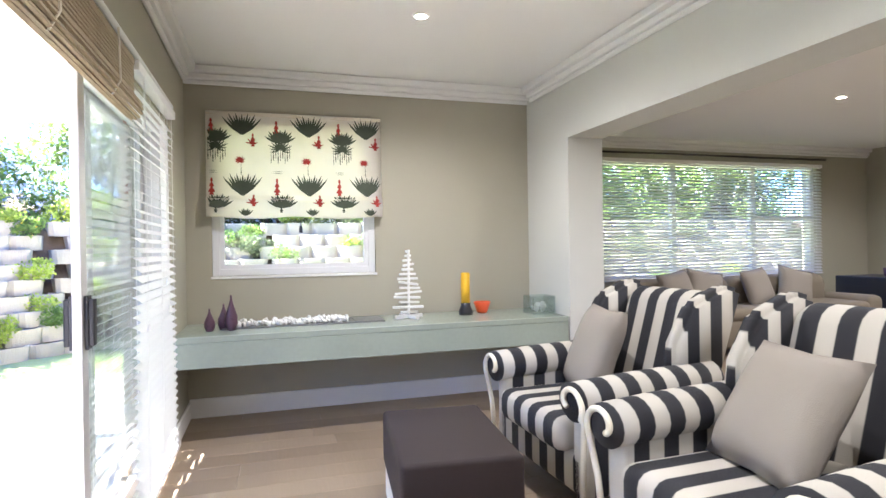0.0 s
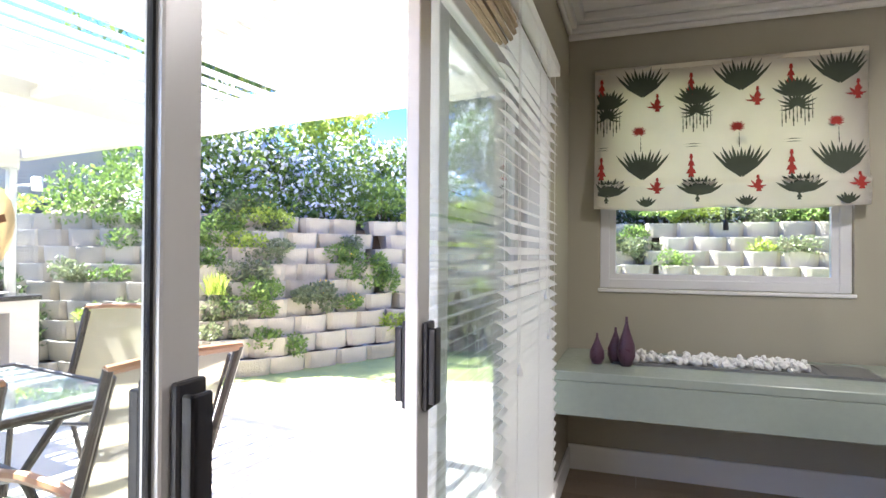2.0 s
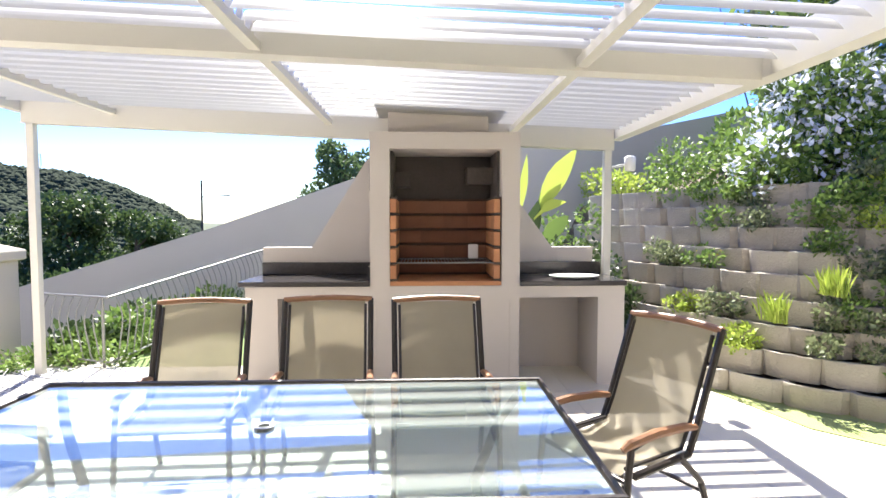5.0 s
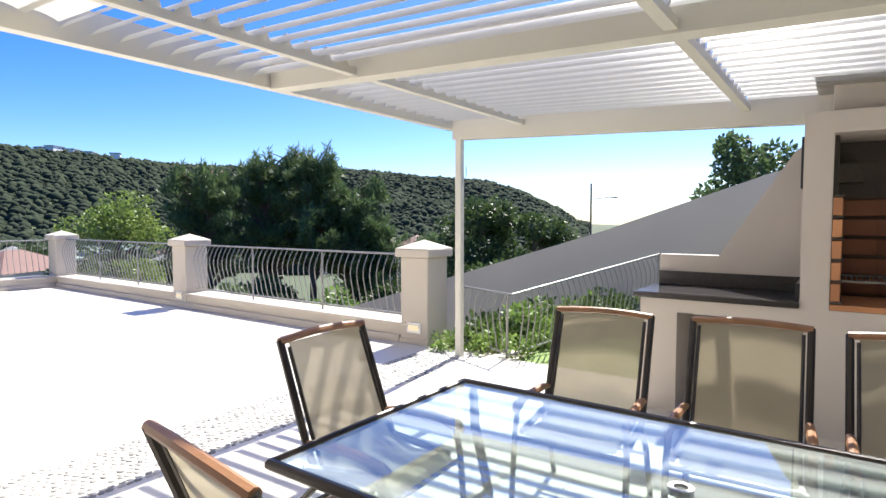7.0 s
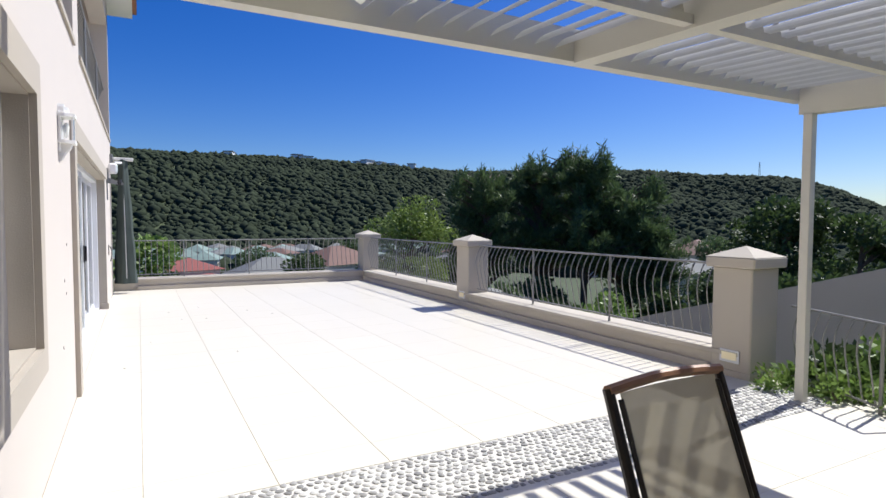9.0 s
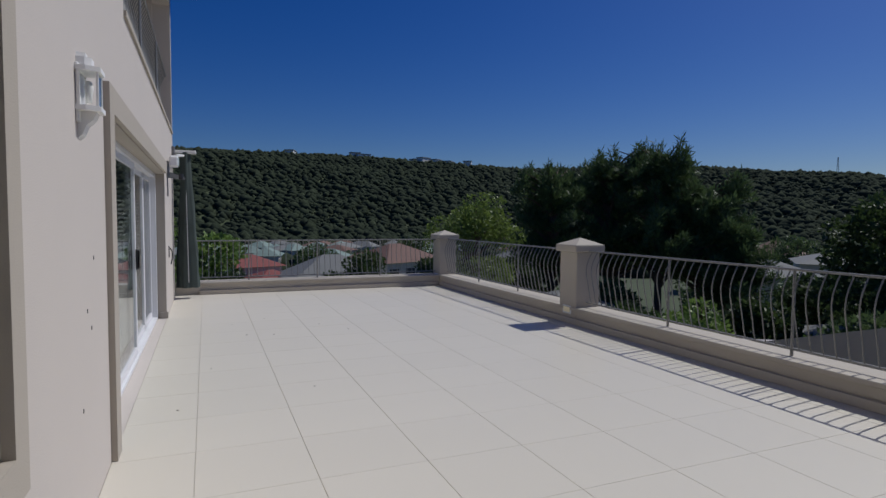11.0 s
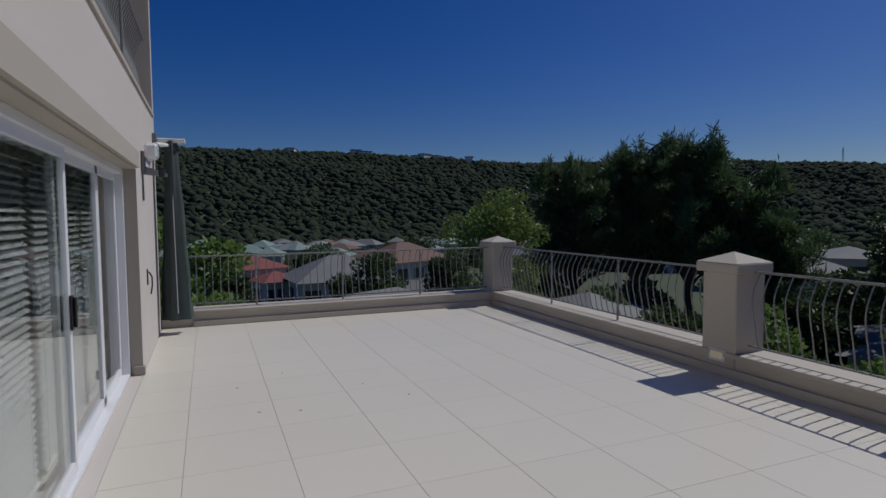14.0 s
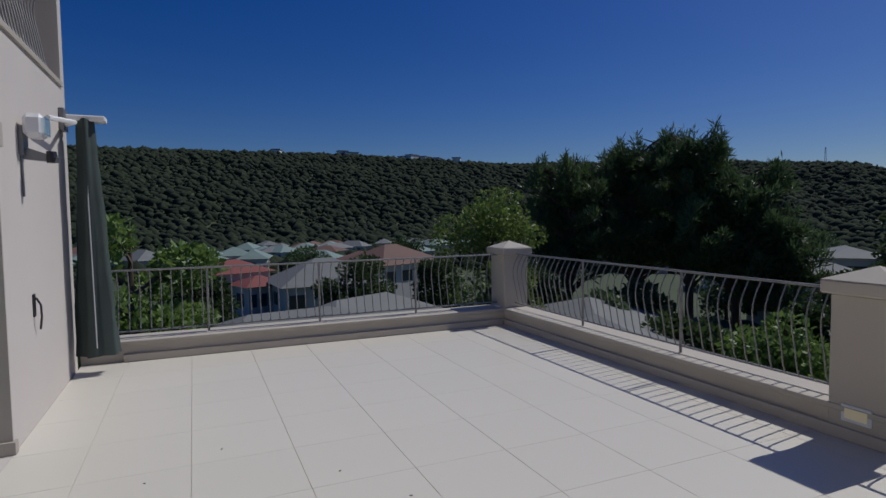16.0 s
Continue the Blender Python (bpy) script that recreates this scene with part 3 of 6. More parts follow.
def louvre_mesh(y0, y1, tilt):
    """One curved louvre blade running along y."""
    bm = bmesh.new()
    w, prev = 0.172, None
    c, s = math.cos(radians(tilt)), math.sin(radians(tilt))
    prof = []
    for i in range(6):
        u = (i / 5 - 0.5) * w
        v = 0.014 * math.cos(math.pi * (i / 5 - 0.5))
        prof.append((u * c - v * s, u * s + v * c))
    for x, z in prof:
        a, b = bm.verts.new((x, y0, pz(y0) + 0.115 + z)), bm.verts.new((x, y1, pz(y1) + 0.115 + z))
        if prev:
            bm.faces.new((prev[0], a, b, prev[1]))
        prev = (a, b)
    bmesh.ops.solidify(bm, geom=bm.faces[:], thickness=0.004)
    me = bpy.data.meshes.new("louvre")
    bm.to_mesh(me)
    bm.free()
    me.materials.append(M["louvre"])
    return me


for y0, y1 in ((-2.0, 0.72), (0.78, 3.40)):
    near, far = louvre_mesh(y0, y1, -34), louvre_mesh(y0, y1, -33)
    shut = louvre_mesh(y0, y1, 8)
    for i in range(18):
        share("louvre", shut if i < 9 else near, pergola, pose(-1.14 - i * 0.151, 0, 0))
    for i in range(14):
        share("louvre", far, pergola, pose(-4.02 - i * 0.151, 0, 0))

# ---- barbecue ----
bbq = thing("barbecue", "white plastered built-in barbecue with a brick firebox", "barbecue", pose(-5.6, 0, 0))
# local x: 0 at the front, negative to the back
for nm, bx in (("jamb", (-0.65, 0, 1.17, 1.335, 0.73, 2.16)), ("jamb", (-0.65, 0, 2.285, 2.44, 0.73, 2.16)), ("sill", (-0.65, 0, 1.335, 2.285, 0.73, 0.862)), ("lintel", (-0.65, 0, 1.335, 2.285, 2.02, 2.16)), ("rear_panel", (-0.78, -0.65, 1.17, 2.44, 0.73, 2.16))):
    part(nm, B(*bx), M["plaster_out"], bbq)
part("chimney", B(-0.70, -0.10, 1.32, 2.18, 2.16, 2.36, bevel=0.006), M["plaster_out"], bbq)
part("chimney_cap", B(-0.80, 0.12, 1.22, 2.28, 2.36, 2.45, bevel=0.006), M["plaster_out"], bbq, "flat overhanging chimney slab")
part("chimney_top", B(-0.7, 0.0, 1.28, 2.22, 2.45, 2.475, bevel=0.004), M["soot"], bbq, "dark metal flue lid")
part("firebox_lining", boxes((-0.655, -0.63, 1.335, 2.285, 1.62, 2.02), (-0.63, -0.15, 1.335, 1.36, 1.62, 2.02), (-0.63, -0.15, 2.26, 2.285, 1.62, 2.02)), M["soot"], bbq, "soot-dark plaster above the bricks")
for bx in ((-0.63, -0.45, 1.36, 1.5, 1.72, 1.86), (-0.63, -0.4, 2.02, 2.26, 1.75, 1.9)):
    part("smoke_shelf", B(*bx), M["soot"], bbq, "dark smoke shelf")
part("hearth", B(-0.63, -0.005, 1.336, 2.284, 0.864, 0.90), M["brick"], bbq, "orange brick hearth edge")
part("mortar_bed", boxes((-0.652, -0.62, 1.336, 2.284, 0.90, 1.62), (-0.62, -0.02, 1.336, 1.352, 0.90, 1.62), (-0.62, -0.02, 2.268, 2.284, 0.90, 1.62)), M["mortar"], bbq)
bk_long, bk_side = B(-0.012, 0.03, 0.002, 0.228, 0, 0.115, bevel=0.004), B(0.002, 0.228, -0.012, 0.04, 0, 0.115, bevel=0.004)
me_long, me_side = bpy.data.meshes.new("brick"), bpy.data.meshes.new("brick_side")
bk_long.to_mesh(me_long), bk_side.to_mesh(me_side)
bk_long.free(), bk_side.free()
# the back wall's bricks get a darker colour than the side bricks
me_long.materials.append(M["brick_dark"]), me_side.materials.append(M["brick"])
for row in range(5):
    z = 0.925 + row * 0.14
    for i in range(4):
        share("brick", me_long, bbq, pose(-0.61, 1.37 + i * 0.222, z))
    for i in range(3):
        share("brick", me_side, bbq, pose(-0.60 + i * 0.196, 1.362 - 0.01, z))
        share("brick", me_side, bbq, pose(-0.60 + i * 0.196, 2.228, z))
for row in range(6):
    z = 0.912 + row * 0.14
    for bx in ((-0.60, 0.008, 1.345, 1.40), (-0.60, 0.008, 2.222, 2.28)):
        part("grid_rail", B(*bx, z - 0.004, z + 0.008), M["soot"], bbq, "rusty grid-support ledge")
part("grill", boxes((-0.55, -0.535, 1.38, 2.25, 1.05, 1.062), (-0.06, -0.045, 1.38, 2.25, 1.05, 1.062), *[(-0.55, -0.045, 1.39 + i * 0.03, 1.396 + i * 0.03, 1.052, 1.06) for i in range(28)]), M["steel"], bbq, "steel cooking grid")
part("stove_tray", B(-0.4, -0.36, 2.03, 2.12, 1.07, 1.2, bevel=0.008), M["alu"], bbq, "pale metal scoop on the grid")
for y0, y1 in ((0.07, 1.17), (2.44, 3.36)):
    part("worktop", B(-0.66, 0.03, y0, y1, 0.862, 0.905, bevel=0.006), M["granite"], bbq, "polished black granite worktop")
    part("upstand", B(-0.64, -0.61, y0 + 0.03, y1 - 0.03, 0.905, 1.02, bevel=0.003), M["granite"], bbq, "black granite upstand")
part("upstand", B(-0.61, -0.08, 1.14, 1.168, 0.905, 1.02, bevel=0.003), M["granite"], bbq, "black granite upstand")
part("counter_wall_rear", boxes((-0.76, -0.62, 0.15, 3.35, 0.0, 0.862)), M["plaster_out"], bbq)
for bx in ((-0.62, 0, 0.12, 1.17, 0.76, 0.862), (-0.62, 0, 2.44, 3.35, 0.76, 0.862)):
    part("counter_beam", B(*bx), M["plaster_out"], bbq)
for y0, y1 in ((0.12, 0.39), (1.08, 1.22), (2.36, 2.44), (3.12, 3.35)):
    part("pier", B(-0.62, -0.003, y0, y1, 0.0, 0.76), M["plaster_out"], bbq)
part("plinth_wall", B(-0.30, -0.01, 1.22, 2.36, 0.0, 0.73), M["plaster_out"], bbq)
part("wing_south", prism(bmesh.new(), [(0.10, 0.905), (1.17, 0.905), (1.17, 2.05), (1.08, 1.98), (0.56, 1.16), (0.10, 1.16)], "x", -0.76, -0.645), M["plaster_out"], bbq, "stepped white plaster wing wall")
part("wing_north", prism(bmesh.new(), [(3.26, 0.905), (2.44, 0.905), (2.44, 1.78), (2.52, 1.62), (2.86, 1.16), (3.26, 1.16)], "x", -0.76, -0.645), M["plaster_out"], bbq, "stepped white plaster wing wall")
# a dish shape stands in for small white crumpled papers
dish = tagged(part("paper_stand_in", lathe(bmesh.new(), [(0.05, 0), (0.11, 0.02), (0.14, 0.05), (0.135, 0.052), (0.1, 0.03)], 18), M["white"], None, "", True), "white oval dish shape standing in for crumpled papers on the granite worktop", "dish")
dish.matrix_basis = pose(-5.75, 2.95, 0.906) @ Matrix.Diagonal((1, 1.6, 0.6, 1))

# ---- garden table and chairs ----
tb = thing("patio_table", "glass-topped patio table with a dark metal frame", "table", pose(-2.75, 1.06, 0))
HX, HY = 0.545, 1.075
bm = bmesh.new()
tube(bm, [(-HX, -HY, 0.705), (HX, -HY, 0.705), (HX, HY, 0.705), (-HX, HY, 0.705), (-HX, -HY + 0.001, 0.705)], 0.019, 8)
part("rim", bm, M["bronze"], tb, "dark bronze metal rim")
gt = part("glass_top", B(-HX + 0.02, HX - 0.02, -HY + 0.02, HY - 0.02, 0.704, 0.712), M["glass_table"], tb, "clear greenish glass top")
part("umbrella_ring", lathe(bmesh.new(), [(0.035, 0.70), (0.035, 0.719), (0.02, 0.719), (0.02, 0.70)], 20), M["steel"], tb, "steel umbrella-hole ring")
for sx in (-1, 1):
    for sy in (-1, 1):
        part("leg", tube(bmesh.new(), [(sx * HX * 0.9, sy * HY * 0.92, 0.69), (sx * HX * 0.55, sy * HY * 0.80, 0.62), (sx * HX * 0.42, sy * HY * 0.70, 0.4), (sx * HX * 0.62, sy * HY * 0.78, 0.12), (sx * HX * 0.95, sy * HY * 0.9, 0.015)], 0.02, 8), M["bronze"], tb)
part("stretcher", boxes((-0.02, 0.02, -HY * 0.7, HY * 0.7, 0.385, 0.415), (-HX * 0.42, HX * 0.42, -HY * 0.7 - 0.015, -HY * 0.7 + 0.015, 0.385, 0.415), (-HX * 0.42, HX * 0.42, HY * 0.7 - 0.015, HY * 0.7 + 0.015, 0.385, 0.415), bevel=0.004), M["bronze"], tb)


def patio_chair():
    """Faces +x; the back stands at the -x side."""
    c = thing("patio_chair", "dark metal patio chair with a beige mesh sling", "chair", pose(0, 0, 0), "chairs round the patio table")
    for sy in (-1, 1):
        y = 0.255 * sy
        part("back_post", tube(bmesh.new(), [(0.16, y, 0.40), (-0.16, y, 0.43), (-0.214, y, 0.55), (-0.361, y, 0.95)], 0.017, 8), M["bronze"], c)
        part("sling_rail", tube(bmesh.new(), [(0.18, y * 0.88, 0.425), (-0.15, y * 0.88, 0.445), (-0.205, y * 0.88, 0.56), (-0.339, y * 0.88, 0.92)], 0.009, 6), M["bronze"], c)
        part("front_leg", tube(bmesh.new(), [(0.24, y * 1.08, 0.0), (0.21, y * 1.06, 0.4), (0.19, y * 1.04, 0.52), (0.12, y * 1.03, 0.545)], 0.015, 8), M["bronze"], c)
        part("rear_leg", tube(bmesh.new(), [(-0.34, y * 1.05, 0.0), (-0.23, y * 1.03, 0.3), (-0.10, y * 1.02, 0.43)], 0.015, 8), M["bronze"], c)
        arm = [(-0.205, y * 1.0, 0.54), (-0.12, y * 1.01, 0.555), (0.05, y * 1.03, 0.56), (0.20, y * 1.05, 0.545), (0.235, y * 1.03, 0.525)]
        part("armrest", tube(bmesh.new(), arm, [0.014, 0.02, 0.021, 0.02, 0.013], 8), M["teak"], c, "reddish wooden armrest")
    part("crossbar", tube(bmesh.new(), [(0.2, -0.26, 0.38), (0.2, 0.26, 0.38)], 0.012, 6), M["bronze"], c)
    part("rear_crossbar", tube(bmesh.new(), [(-0.25, -0.26, 0.25), (-0.25, 0.26, 0.25)], 0.011, 6), M["bronze"], c)
    top = [(-0.356 - 0.012 * math.cos(math.pi * u / 2), 0.262 * u, 0.945 + 0.013 * math.cos(math.pi * u / 2)) for u in (-1, -0.6, -0.2, 0.2, 0.6, 1)]
    part("top_rail", tube(bmesh.new(), top, 0.0175, 8), M["teak"], c, "reddish wooden top rail")
    bm, prev = bmesh.new(), None
    prof = [(0.20, 0.40), (0.16, 0.425), (0.0, 0.405), (-0.14, 0.435), (-0.175, 0.475), (-0.205, 0.56), (-0.274, 0.74), (-0.346, 0.936)]
    for x, z in prof:
        row = [bm.verts.new((x - 0.018 * (1 - (j / 3 - 1) ** 2) * (z > 0.5), 0.222 * (j / 3 - 1), z - 0.014 * (1 - (j / 3 - 1) ** 2) * (z < 0.46))) for j in range(7)]
        if prev:
            for j in range(6):
                bm.faces.new((prev[j], prev[j + 1], row[j + 1], row[j]))
        prev = row
    part("sling", bm, M["sling"], c, "beige woven mesh sling", True)
    return c


chair = patio_chair()
chair.matrix_basis = pose(-3.80, 0.36, 0, 0, 0, 4)
for m in (pose(-3.88, 1.06, 0, 0, 0, 3), pose(-3.85, 1.72, 0, 0, 0, 4), pose(-2.14, 0.32, 0, 0, 0, 172), pose(-2.05, 1.13, 0, 0, 0, 179),
          pose(-2.01, 1.87, 0, 0, 0, 183), pose(-2.92, -0.17, 0, 0, 0, 92), pose(-3.29, 2.49, 0, 0, 0, 296)):
    copy_thing(chair, m)


# ---- sliding doors and windows ----
def leaf(parent, y0, y1, z0, z1, x, name="leaf", st=0.07, handle=None, th=0.035):
    """A framed glass leaf in the terrace wall, with a pull handle at y if asked."""
    # door 1 takes the shade-toned aluminium, door 2 the bright sunlit one
    lf = part(name, boxes((x - th / 2, x + th / 2, y0, y0 + st, z0, z1), (x - th / 2, x + th / 2, y1 - st, y1, z0, z1), (x - th / 2, x + th / 2, y0 + st, y1 - st, z0, z0 + 0.075), (x - th / 2, x + th / 2, y0 + st, y1 - st, z1 - 0.065, z1), bevel=0.003), M["silver" if parent is d1 else "alu"], parent, "silver-white aluminium sliding leaf")
    g = part("pane", B(x - 0.003, x + 0.003, y0 + st, y1 - st, z0 + 0.075, z1 - 0.065), M["glass"], lf, "clear glass pane")
    g.visible_shadow = False
    if handle is not None:
        for s in (-1, 1):
            part("pull_handle", boxes((x + s * 0.02, x + s * 0.034, handle - 0.026, handle + 0.026, 0.92, 1.135), (x + s * 0.034, x + s * 0.054, handle - 0.022, handle - 0.01, 0.935, 1.12), (x + s * 0.044, x + s * 0.054, handle - 0.022, handle + 0.016, 0.935, 1.12), bevel=0.003), M["black"], lf, "black pull handle")
    return lf


def frame_y(parent, y0, y1, z0, z1, x0, x1, w=0.05, sill=True):
    rows = [(x0, x1, y0, y0 + w, z0, z1), (x0, x1, y1 - w, y1, z0, z1), (x0, x1, y0 + w, y1 - w, z1 - w, z1)]
    if sill:
        rows.append((x0, x1, y0 + w, y1 - w, z0, z0 + 0.03))
    return part("frame", boxes(*rows, bevel=0.003), M["silver" if parent is d1 else "alu"], parent, "silver-white aluminium frame")


d1 = tagged(thing("door_1", "open white aluminium sliding door to the terrace", "door"), kind="structure")
frame_y(d1, -0.30, 3.46, -0.005, 2.125, -0.90, -0.74)
near_leaf = leaf(d1, -0.01, 1.24, 0.02, 2.075, -0.857, handle=1.21, st=0.068)
part("edge_seal", B(-0.862, -0.852, 1.1665, 1.1715, 0.096, 2.008), M["seal"], near_leaf, "black rubber edge seal")
leaf(d1, 1.88, 3.06, 0.02, 2.075, -0.79, handle=1.925, st=0.075)
leaf(d1, 2.22, 3.40, 0.02, 2.075, -0.86, "fixed_leaf", 0.09)
leaf(d1, -0.25, 0.72, 0.02, 2.075, -0.80, "fixed_leaf", 0.09)
structure("trim_jamb", boxes((-0.735, XI, 3.40, 3.462, 0.0, 2.125), (-0.735, XI, -0.30, -0.24, 0.0, 2.125)), M["white"], "white painted door jamb")


def venetian(m, width, top, bottom, label, pitch=0.045, tilt=28, group="venetian blinds", name="venetian_blind"):
    """White slatted blind; runs along local y from 0 to width, hangs at local x 0."""
    v = thing(name, label, "blind", m, group)
    part("head_rail", B(-0.03, 0.03, 0, width, top - 0.05, top, bevel=0.004), M["white"], v)
    part("bottom_rail", B(-0.026, 0.026, 0.005, width - 0.005, bottom, bottom + 0.02, bevel=0.004), M["white"], v)
    bm = bmesh.new()
    c, s = math.cos(radians(tilt)), math.sin(radians(tilt))
    prev = None
    for i in range(4):
        u, w = (i / 3 - 0.5) * 0.05, 0.003 * math.cos(math.pi * (i / 3 - 0.5))
        a, b = bm.verts.new((u * c - w * s, 0.005, u * s + w * c)), bm.verts.new((u * c - w * s, width - 0.005, u * s + w * c))
        if prev:
            bm.faces.new((prev[0], a, b, prev[1]))
        prev = (a, b)
    bmesh.ops.solidify(bm, geom=bm.faces[:], thickness=0.0025)
    me = bpy.data.meshes.new("slat")
    bm.to_mesh(me)
    bm.free()
    me.materials.append(M["white"])
    n = int((top - bottom - 0.1) / pitch)
    for i in range(n):
        share("slat", me, v, pose(0, 0, bottom + 0.05 + i * pitch))
    for y in (0.12, width * 0.5, width - 0.12):
        part("ladder_cord", boxes((-0.024, -0.022, y, y + 0.003, bottom, top), (0.022, 0.024, y, y + 0.003, bottom, top)), M["white"], v)
    for y, z in ((0.08, 0.95), (0.62, 1.15), (0.7, 0.98)):
        if width < 2:
            cd = part("cord", tube(bmesh.new(), [(0.035, y, top - 0.05), (0.038, y, z)], 0.0016, 4), M["white"], v)
            part("tassel", lathe(bmesh.new(), [(0.004, 0.04), (0.009, 0.02), (0.011, 0.0)], 8, (0.038, y, z - 0.03)), M["white"], cd, "small plastic cord tassel")
    return v


venetian(pose(-0.665, 2.30, 0), 1.06, 2.20, 0.04, "white slatted venetian blind hanging before the fixed door leaf", 0.047, -32)
venetian(pose(6.0 - 0.09 + 1.9 + 0.15, 5.93, 0, 0, 0, 90), 3.8, 2.46, 0.82, "white slatted venetian blind over the wide far window", 0.045, 40)
pole = tagged(part("curtain_pole", tube(bmesh.new(), [(-0.672, -0.4, 2.255), (-0.672, 3.46, 2.255)], 0.014, 10), M["white"], None, "", True), "slim white pole above the sliding door", "pole")

# rolled bamboo blind over the open leaf
bb = thing("bamboo_blind", "rolled-up bamboo blind above the open door", "blind", pose(-0.655, 0, 0))
part("head_batten", B(-0.02, 0.02, -0.25, 2.2, 2.14, 2.17, bevel=0.003), M["bamboo"], bb)
me = bpy.data.meshes.new("reed")
bm = tube(bmesh.new(), [(0, -0.24, 0), (0, 2.19, 0)], 0.008, 5)
bm.to_mesh(me)
bm.free()
me.materials.append(M["bamboo"])
for i in range(11):
    share("reed", me, bb, pose(0.012, 0, 2.13 - i * 0.0165))
for i in range(14):
    a = 2 * math.pi * i / 14
    share("reed", me, bb, pose(0.012 + 0.036 * math.cos(a), 0, 1.945 + 0.045 * math.sin(a)))
for y in (0.3, 1.1, 1.75):
    part("cord", tube(bmesh.new(), [(0.055, y, 2.15), (0.06, y, 1.95), (0.03, y, 1.895)], 0.004, 5), M["linen"], bb, "pale knotted cord")

# fireplace-wall window
w2 = tagged(thing("window_2", "white aluminium window looking onto the garden wall", "window"), kind="structure")
part("frame", boxes((WX0, WX0 + 0.055, 4.20, 4.27, WZ0, WZ1), (WX1 - 0.055, WX1, 4.20, 4.27, WZ0, WZ1), (WX0 + 0.055, WX1 - 0.055, 4.20, 4.27, WZ1 - 0.05, WZ1), (WX0 + 0.055, WX1 - 0.055, 4.20, 4.27, WZ0, WZ0 + 0.055), bevel=0.004), M["alu"], w2)
part("sash", boxes((WX0 + 0.055, WX0 + 0.09, 4.215, 4.255, WZ0 + 0.055, WZ1 - 0.05), (WX1 - 0.09, WX1 - 0.055, 4.215, 4.255, WZ0 + 0.055, WZ1 - 0.05), (WX0 + 0.09, WX1 - 0.09, 4.215, 4.255, WZ0 + 0.055, WZ0 + 0.085)), M["alu"], w2)
pn = part("pane", B(WX0 + 0.09, WX1 - 0.09, 4.233, 4.237, WZ0 + 0.085, WZ1 - 0.05), M["glass"], w2)
pn.visible_shadow = False
part("sill", B(WX0 - 0.01, WX1 + 0.01, 4.155, 4.20, WZ0 - 0.022, WZ0 - 0.001, bevel=0.003), M["white"], w2)
# far room window with bars
w3 = tagged(thing("window_3", "wide white window behind a slatted blind", "window"), kind="structure")
part("frame", boxes((SX0, SX0 + 0.06, 6.05, 6.12, SZ0, SZ1), (SX1 - 0.06, SX1, 6.05, 6.12, SZ0, SZ1), (SX0 + 0.06, SX1 - 0.06, 6.05, 6.12, SZ1 - 0.06, SZ1), (SX0 + 0.06, SX1 - 0.06, 6.05, 6.12, SZ0, SZ0 + 0.06),
     (5.35, 5.42, 6.05, 6.12, SZ0 + 0.06, SZ1 - 0.06), (6.75, 6.83, 6.05, 6.12, SZ0 + 0.06, SZ1 - 0.06), (6.83, SX1 - 0.06, 6.05, 6.12, 1.62, 1.70)), M["alu"], w3)
pn = part("pane", B(SX0 + 0.06, SX1 - 0.06, 6.083, 6.087, SZ0 + 0.06, SZ1 - 0.06), M["glass"], w3)
pn.visible_shadow = False
# terrace window
w1 = tagged(thing("window_1", "white aluminium terrace window in a taupe reveal", "window"), kind="structure")
frame_y(w1, W1[0] + 0.012, W1[1], 0.792, 2.058, -0.86, -0.80, 0.055)
part("transom", boxes((-0.855, -0.805, W1[0] + 0.07, W1[1] - 0.055, 1.42, 1.48), (-0.855, -0.805, -2.39, -2.33, 0.83, 2.0)), M["alu"], w1)
pn = part("pane", B(-0.833, -0.827, W1[0] + 0.06, W1[1] - 0.05, 0.83, 2.0), M["glass"], w1)
pn.visible_shadow = False
# wide terrace door
d2 = tagged(thing("door_2", "closed white aluminium sliding doors with blinds behind the glass", "door"), kind="structure")
frame_y(d2, -10.015, -4.915, 0.0, 2.085, -0.865, -0.73, 0.055)
leaf(d2, -9.96, -8.90, 0.03, 2.03, -0.78, "fixed_leaf", 0.07)
leaf(d2, -9.02, -7.50, 0.03, 2.03, -0.78, st=0.06)
leaf(d2, -7.62, -6.05, 0.03, 2.03, -0.825, handle=-7.58, st=0.06)
leaf(d2, -6.18, -4.97, 0.03, 2.03, -0.78, "fixed_leaf", 0.08)
venetian(pose(-0.66, -9.9, 0), 2.35, 2.06, 0.05, "white slatted venetian blind behind the wide terrace door", 0.047, 35, name="slatted_blind")
venetian(pose(-0.66, -7.45, 0), 2.4, 2.06, 0.05, "white slatted venetian blind behind the wide terrace door", 0.047, 35, name="slatted_blind")

# balcony railings above the terrace
railing((-0.90, -5.75), (-0.90, -12.25), 3.02, 3.02, 0.95, (2.1, 4.3), -0.1, "grey steel balcony railing with bellied bars", "balcony railings")
railing((-0.90, 0.8), (-0.90, -5.25), 3.02, 3.02, 0.95, (2.0, 4.0), -0.1, "grey steel balcony railing with bellied bars", "balcony railings")


# ---- planted block wall ----
M["leaf_mid"] = leaf_mat("leaf_mid", (0.23, 0.32, 0.08), (0.09, 0.17, 0.04))
M["leaf_lime"] = leaf_mat("leaf_lime", (0.44, 0.52, 0.10), (0.24, 0.34, 0.06))
M["leaf_dark"] = leaf_mat("leaf_dark", (0.085, 0.13, 0.04), (0.028, 0.05, 0.018))
M["leaf_pine"] = leaf_mat("leaf_pine", (0.125, 0.185, 0.07), (0.048, 0.08, 0.034), 0.35)
M["leaf_birch"] = leaf_mat("leaf_birch", (0.22, 0.29, 0.07), (0.11, 0.17, 0.035))
